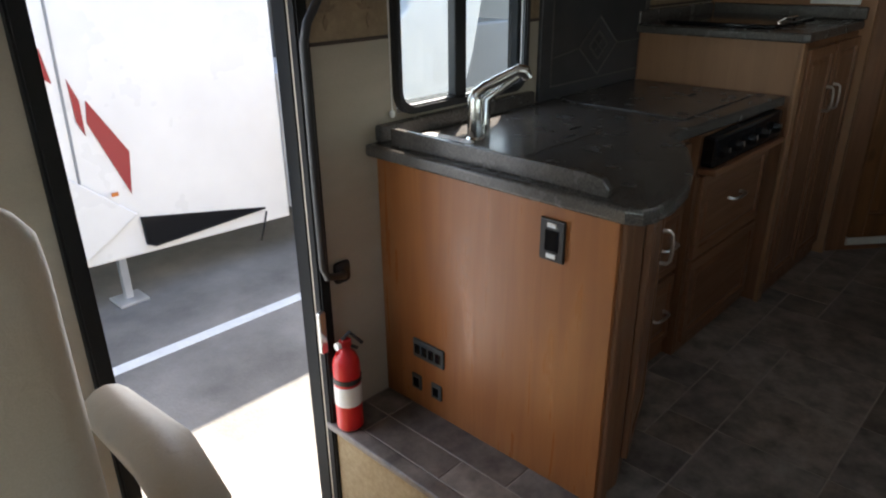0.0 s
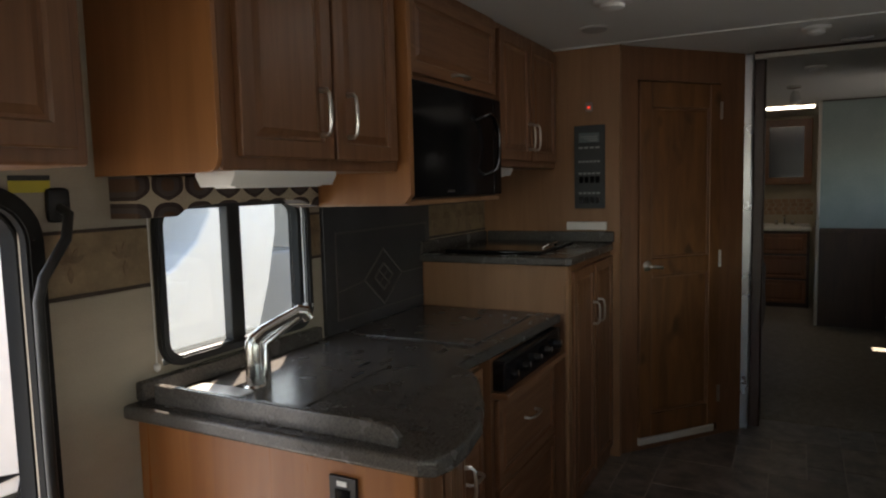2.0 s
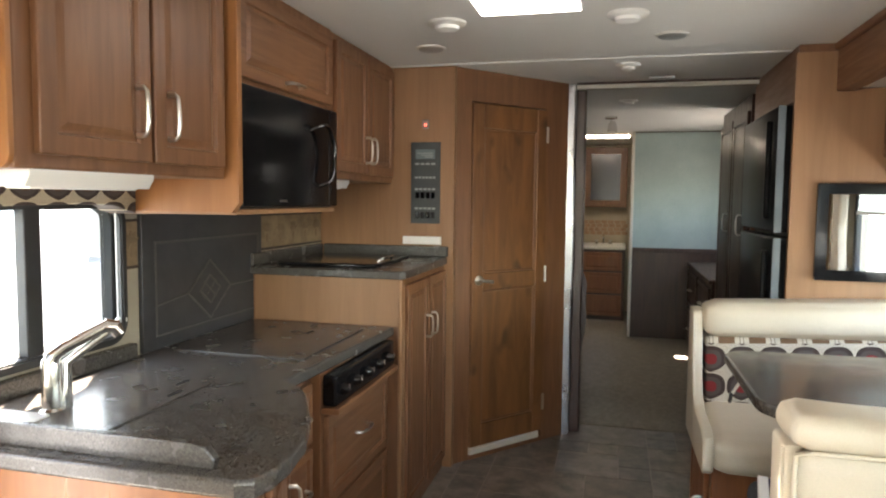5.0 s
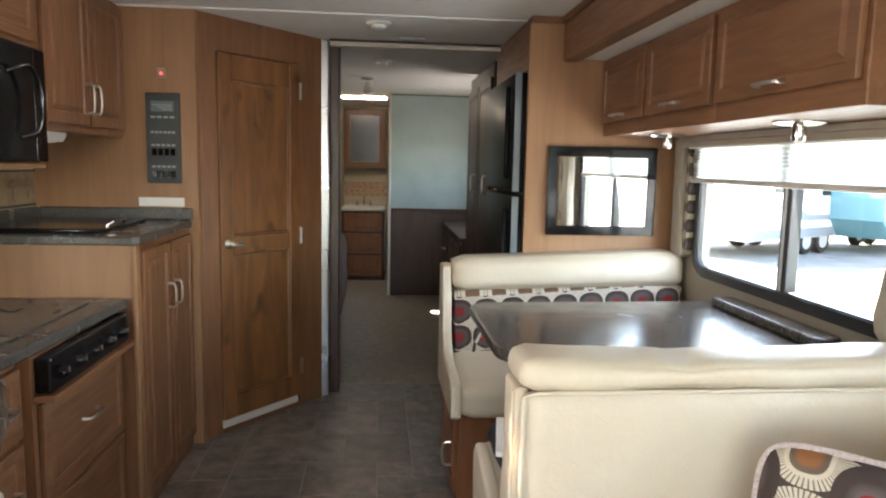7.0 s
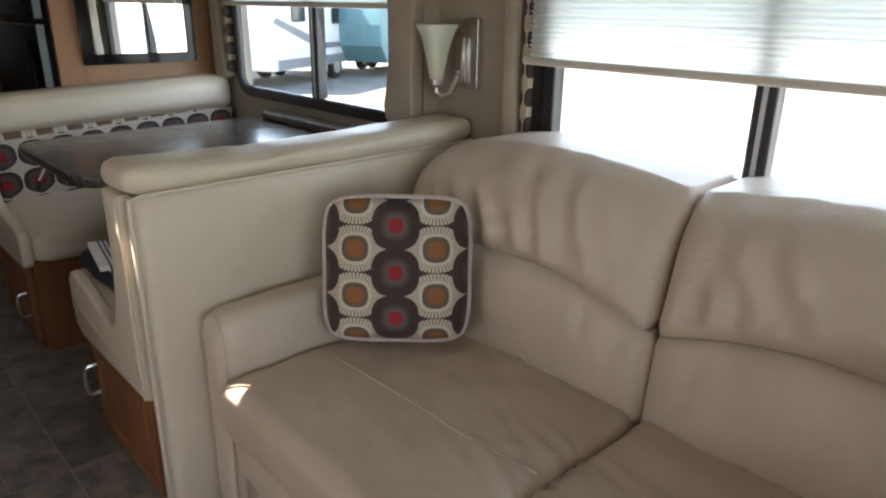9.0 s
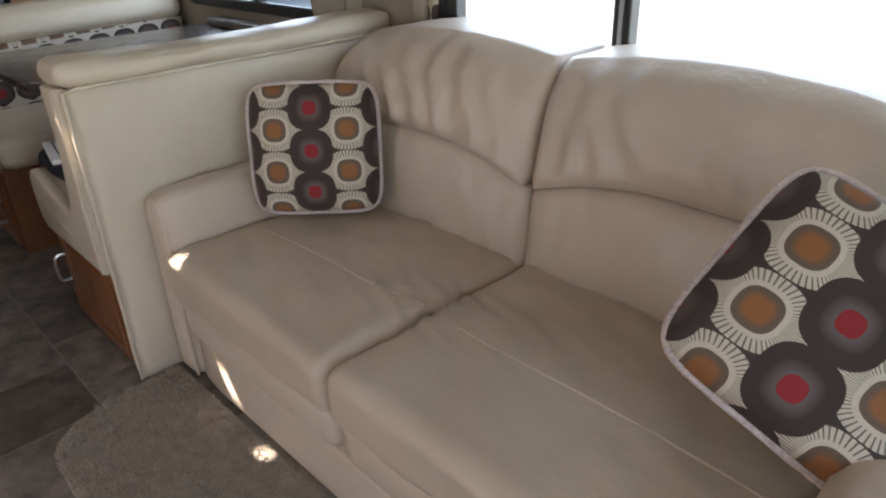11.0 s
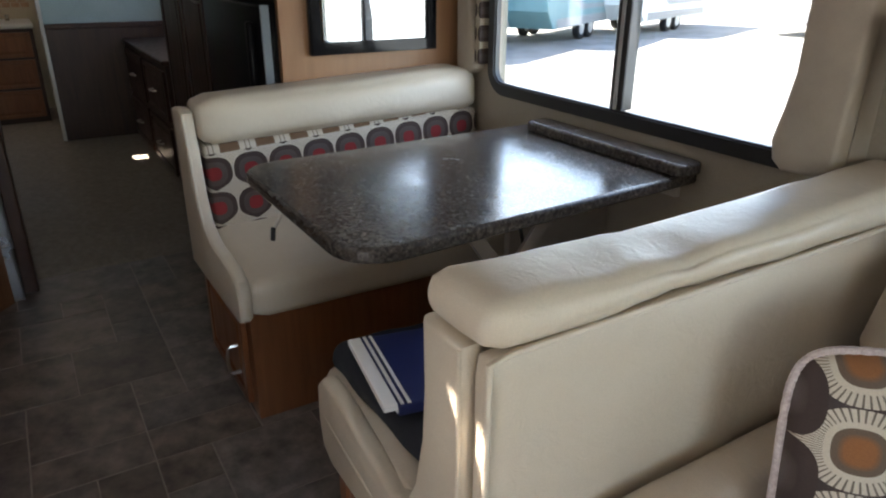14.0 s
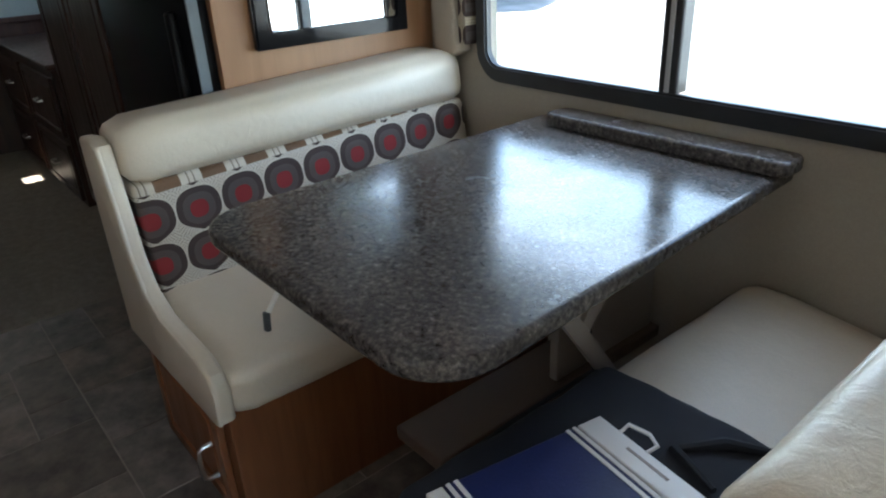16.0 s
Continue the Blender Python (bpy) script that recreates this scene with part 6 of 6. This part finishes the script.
# lower body and roof of this coach, so daylight comes only by the openings
setting("coach_skirt", box(-2.16, 9.06, W + 0.06, W + 0.09, GZ + 0.25, -0.5), BODYWHITE, "white lower side of the coach", "coach body")


def trailer(m, L, Wd, H, z0, label, style, coat=None):
    """A white travel trailer or motorhome, nose towards +x of m, z0 above the ground."""
    v = thing(style, m.translation, label, "trailer")

    def P(name, bm, material, lab="", par=None, smooth=False):
        bmesh.ops.transform(bm, matrix=m, verts=bm.verts)
        return part(name, bm, material, par or v, lab, smooth)
    prof = [(-L / 2, z0), (L / 2 - 0.55, z0), (L / 2 - 0.05, z0 + 0.55), (L / 2, z0 + 1.2), (L / 2 - 0.15, H - 0.3), (L / 2 - 0.5, H), (-L / 2 + 0.08, H), (-L / 2, H - 0.1)]
    P("body", prism(prof, -Wd / 2, Wd / 2, 0.03, None, Matrix(((1, 0, 0, 0), (0, 0, 1, 0), (0, 1, 0, 0), (0, 0, 0, 1)))), coat or BODYWHITE)
    for side in (-1, 1):
        y = side * Wd / 2
        a, b = sorted((y - 0.012 * side, y + 0.012 * side))
        for wx, wz, ww, wh in ((-L * 0.33, 1.5, 0.9, 0.6), (-L * 0.08, 1.55, 1.1, 0.6), (L * 0.25, 1.6, 0.7, 0.5)):
            w = P("window", box(wx - ww / 2, wx + ww / 2, a, b, z0 + wz - wh / 2, z0 + wz + wh / 2, 0.01), TINT)
            P("window_frame", ring(ww + 0.06, wh + 0.06, 0.05, 0.04, 0.02, pose(wx, b if side > 0 else a, z0 + wz) @ (pose(0, 0, 0, 0, 0, 180) if side > 0 else pose(0, 0, 0))), BLACKMATTE, "", w)
        P("stripe", prism([(-L * 0.45, z0 + 0.5), (L * 0.1, z0 + 0.5), (L * 0.42, z0 + 1.3), (L * 0.40, z0 + 1.45), (L * 0.06, z0 + 0.68), (-L * 0.45, z0 + 0.62)], a, b, 0, None, Matrix(((1, 0, 0, 0), (0, 0, 1, 0), (0, 1, 0, 0), (0, 0, 0, 1)))), BODYGREY)
        P("skirt", box(-L / 2 + 0.3, L / 2 - 0.8, a, b, z0 + 0.02, z0 + 0.3), BODYGREY)
        for wx in (-0.45, 0.45):
            wh = P("wheel", lathe([(0.36, -0.11), (0.38, -0.06), (0.38, 0.06), (0.36, 0.11)], (wx, side * (Wd / 2 - 0.16), 0.38), 28, "Y"), RUBBER, "", None, True)
            P("rim", lathe([(0.22, -0.12), (0.22, 0.12), (0.08, 0.125)], (wx, side * (Wd / 2 - 0.16), 0.38), 20, "Y"), SILVER, "", wh, True)
    return v


for tx, ty, rz, L, coat, lab in ((20.3, -11.9, 118, 8, BODYWHITE, "white motorhome with grey swooshes across the lot"), (21.0, -16.4, 118, 7.5, BODYTEAL, "blue-green motorhome parked across the lot"), (23.1, -7.7, 118, 9, BODYWHITE, "white trailer parked across the lot"),
                                 (21.7, -21.7, 110, 7, BODYWHITE, "white trailer far across the lot"), (17.1, -28.0, 95, 9, BODYWHITE, "white trailer far across the lot"), (8.4, -30.8, 88, 9, BODYWHITE, "white trailer far across the lot"), (-1.4, -29.4, 92, 9, BODYWHITE, "white trailer far across the lot")):
    trailer(pose(tx, ty, GZ, 0, 0, rz), L, 2.4, 3.2, 0.5, lab, "parked_trailer", coat)
lift = thing("forklift", (13.5, -25.0, GZ), "small yellow forklift far across the lot", "forklift")
FL = pose(13.5, -25.0, GZ, 0, 0, 60)
part("body", box(-0.9, 0.6, -0.55, 0.55, 0.35, 1.05, 0.08, 2, None, FL), YELLOW, lift)
part("counterweight", box(-1.2, -0.9, -0.5, 0.5, 0.4, 1.1, 0.1, 2, None, FL), BLACKMATTE, lift)
for dx, dy in ((-0.8, -0.5), (-0.8, 0.5), (0.5, -0.5), (0.5, 0.5)):
    part("post", box(dx - 0.03, dx + 0.03, dy - 0.03, dy + 0.03, 1.05, 2.05, 0, 2, None, FL), BLACKMATTE, lift)
part("roof", box(-0.9, 0.6, -0.55, 0.55, 2.05, 2.12, 0.02, 2, None, FL), YELLOW, lift)
part("mast", box(0.65, 0.75, -0.4, 0.4, 0.1, 2.2, 0.02, 2, None, FL), BLACKMATTE, lift)
for dx in (-0.75, 0.45):
    for dy in (-0.5, 0.5):
        bmw = lathe([(0.30, -0.1), (0.32, 0.0), (0.30, 0.1)], (dx, dy, 0.32), 18, "Y")
        bmesh.ops.transform(bmw, matrix=FL, verts=bmw.verts)
        part("wheel", bmw, RUBBER, lift, "", True)

# neighbouring trailers opposite the entrance
XZ = Matrix(((1, 0, 0, 0), (0, 0, 1, 0), (0, 1, 0, 0), (0, 0, 0, 1)))


def upright(points, y0, y1, bev=0.0):
    """A slab on an outline of (x, z), from y0 to y1."""
    return prism(points, y0, y1, bev, None, XZ)


near = thing("neighbour_trailer", (2.0, 6.5, GZ), "white travel trailer with red stripes parked beside the entrance", "trailer")
part("body", upright([(-3.0, -0.40), (1.26, -0.43), (1.51, -0.61), (3.3, -0.68), (3.3, 3.35), (-3.0, 3.35)], 5.30, 7.9, 0.02), BODYWHITE, near)
# No hollow is cut: a black sheet paints the recess's shade on the body.
part("recess_shade_sheet", upright([(2.02, -0.335), (2.9, -0.50), (3.05, -0.53), (2.98, -0.545), (2.09, -0.575), (2.03, -0.55)], 5.285, 5.31, 0.004), BLACKGLOSS, near, "flat black sheet for the shade of the recess under the nose")
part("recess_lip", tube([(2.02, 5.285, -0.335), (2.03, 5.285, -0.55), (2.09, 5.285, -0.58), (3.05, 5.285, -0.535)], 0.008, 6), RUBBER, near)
part("stripe", upright([(1.81, 0.55), (2.03, 0.16), (1.99, -0.145), (1.79, 0.40)], 5.292, 5.31), DECAL, near, "dark red stripe")
part("stripe", upright([(1.38, 1.05), (1.60, 0.90), (1.63, 0.68), (1.42, 0.85)], 5.292, 5.31), DECAL, near, "dark red stripe")
part("stripe", upright([(1.72, 0.70), (1.77, 0.55), (1.765, 0.32), (1.725, 0.42)], 5.292, 5.31), DECAL, near, "dark red stripe")
part("corner_seam", tube([(1.66, 5.30, 0.0), (1.72, 5.30, 2.6)], 0.010, 6), BODYGREY, near)
part("window", upright([(1.50, 1.05), (1.545, 1.0), (1.56, 1.5), (1.52, 1.55)], 5.292, 5.31), TINT, near)
part("corner_cap", upright([(1.20, 0.30), (1.50, 0.14), (2.0, -0.30), (1.52, -0.60), (1.26, -0.42)], 5.27, 5.30, 0.01), BODYWHITE, near)
part("marker_lamp", box(1.84, 1.89, 5.262, 5.272, -0.13, -0.10, 0.004), mat("amber_lamp", (0.55, 0.17, 0.03), 0.3), near, "small amber marker lamp")
part("vent", box(1.29, 1.36, 5.262, 5.272, -0.13, 0.0, 0.004), BLACKMATTE, near)
part("jack", box(1.82, 1.88, 5.35, 5.41, GZ + 0.02, -0.60, 0.01), SILVER, near)
part("jack_foot", box(1.74, 1.96, 5.26, 5.48, GZ, GZ + 0.02, 0.004), SILVER, near)
part("cable", tube([(3.05, 5.27, -0.56), (3.0, 5.25, -0.68), (2.97, 5.27, -0.80)], 0.008, 6), RUBBER, near)

fifth = thing("neighbour_trailer", (4.6, 5.5, GZ), "white fifth-wheel trailer with a curved nose", "trailer")
part("nose", upright([(3.32, -0.6), (3.32, 0.55), (4.1, 0.64), (4.45, 0.78), (4.7, 0.98), (4.86, 1.22), (4.93, 1.6), (5.0, 2.4), (5.78, 2.4), (5.75, 1.0), (5.62, 0.5), (5.4, -0.1), (5.3, -0.6)], 5.20, 5.9, 0.03), BODYWHITE, fifth, "white curved nose")
part("axle_block", box(5.3, 6.6, 5.5, 6.2, -0.6, 0.75, 0.03), BODYGREY, fifth)
third = thing("neighbour_trailer", (5.5, 8.2, GZ), "grey trailer standing behind the white ones, with an added shading block above", "trailer")
part("body", box(3.4, 9.5, 6.9, 9.0, -0.4, 1.75, 0.05), BODYGREY, third)
# Unseen overhanging block, added to cast shade on the ground outside the entrance.
part("upper", box(3.4, 9.5, 5.40, 9.0, 1.78, 3.35, 0.05), BODYWHITE, third)
for zz in (1.35, 1.5, 1.62):
    part("band", box(3.4, 9.5, 6.885, 6.905, zz, zz + 0.035), WHITE, third)
part("strut", box(4.62, 4.66, 6.80, 6.86, GZ, 1.5, 0.01), WHITE, third)

# ---- carpets and tiles ----
mat_pile = thing("carpet", (0.9, 0.1, 0), "beige shaggy carpet before the sofa", "carpet")
RUG = [(-0.42, -0.06), (1.735, -0.06), (1.728, 0.08), (1.71, 0.20), (1.685, 0.29), (1.63, 0.355), (1.55, 0.38), (1.40, 0.388), (-0.42, 0.388)]
part("backing", prism(RUG, -0.0035, 0.010, 0.003), SHAG, mat_pile)
rr = random.Random(11)
verts, faces = [], []
for k in range(26000):
    x, y = rr.uniform(-0.1, 1.73), rr.uniform(-0.055, 0.385)
    if x > 1.55 and y > 0.38 - ((x - 1.55) / 0.18) ** 2 * 0.22 and y > 0.08:
        continue
    a, l, w = rr.uniform(0, 6.28), rr.uniform(0.008, 0.017), rr.uniform(0.002, 0.004)
    tx, ty = rr.uniform(-0.008, 0.008), rr.uniform(-0.008, 0.008)
    i = len(verts)
    verts += [(x - w * math.cos(a), y - w * math.sin(a), 0.008), (x + w * math.cos(a), y + w * math.sin(a), 0.008), (x + tx, y + ty, 0.008 + l)]
    faces.append((i, i + 1, i + 2))
me = bpy.data.meshes.new("pile")
me.from_pydata(verts, [], faces)
me.materials.append(SHAG)
pile = new("carpet_fibre", me)
pile.parent = mat_pile
pile.matrix_parent_inverse = WORLD[mat_pile].inverted()
pile["kind"] = "stuff"

tile_floor = bpy.data.objects["floor"]
sizes = {}


def tile(x0, x1, y0, y1):
    """One floor tile, set in the grout."""
    g = 0.0024
    key = (round(x1 - x0, 3), round(y1 - y0, 3))
    if key not in sizes:
        w, d = key[0] / 2 - g, key[1] / 2 - g
        bmx = box(-w, w, -d, d, -0.004, 0.0, 0.0012, 1)
        md = bpy.data.meshes.new("tile")
        bmx.to_mesh(md)
        bmx.free()
        md.materials.append(TILE)
        sizes[key] = md
    ob = new("tile", sizes[key])
    ob.location = ((x0 + x1) / 2, (y0 + y1) / 2, 0.0)
    ob.parent = tile_floor
    ob.matrix_parent_inverse = WORLD[tile_floor].inverted()


# modular laying on a square grid: large, long and small pieces
U, GX, GY = 0.1645, 1.371, -1.116
rr = random.Random(5)
NX, NY = 21, 19
taken = set()
for i in range(NX):
    for j in range(NY):
        if (i, j) in taken:
            continue
        for w, d in rr.choice((((2, 2), (2, 1), (1, 2)), ((2, 1), (1, 2)), ((1, 2), (2, 1)), ((2, 2), (1, 2)), ((1, 1),), ((2, 3), (2, 2), (1, 2)), ((2, 2), (2, 1)))) + ((1, 1),):
            cells = [(i + p, j + q) for p in range(w) for q in range(d)]
            if all(c not in taken and c[0] < NX and c[1] < NY for c in cells):
                break
        taken.update(cells)
        x0, x1 = max(GX + i * U, 1.265), min(GX + (i + w) * U, 4.655)
        y0, y1 = max(GY + j * U, -1.06), min(GY + (j + d) * U, 1.965)
        if x1 - x0 > 0.03 and y1 - y0 > 0.03:
            tile(x0, x1, y0, y1)
for j in range(0, NY, 2):
    y0, y1 = max(GY + j * U, 1.27), min(GY + (j + 2) * U, 1.965)
    if y1 - y0 > 0.03:
        tile(1.265, GX, y0, y1)
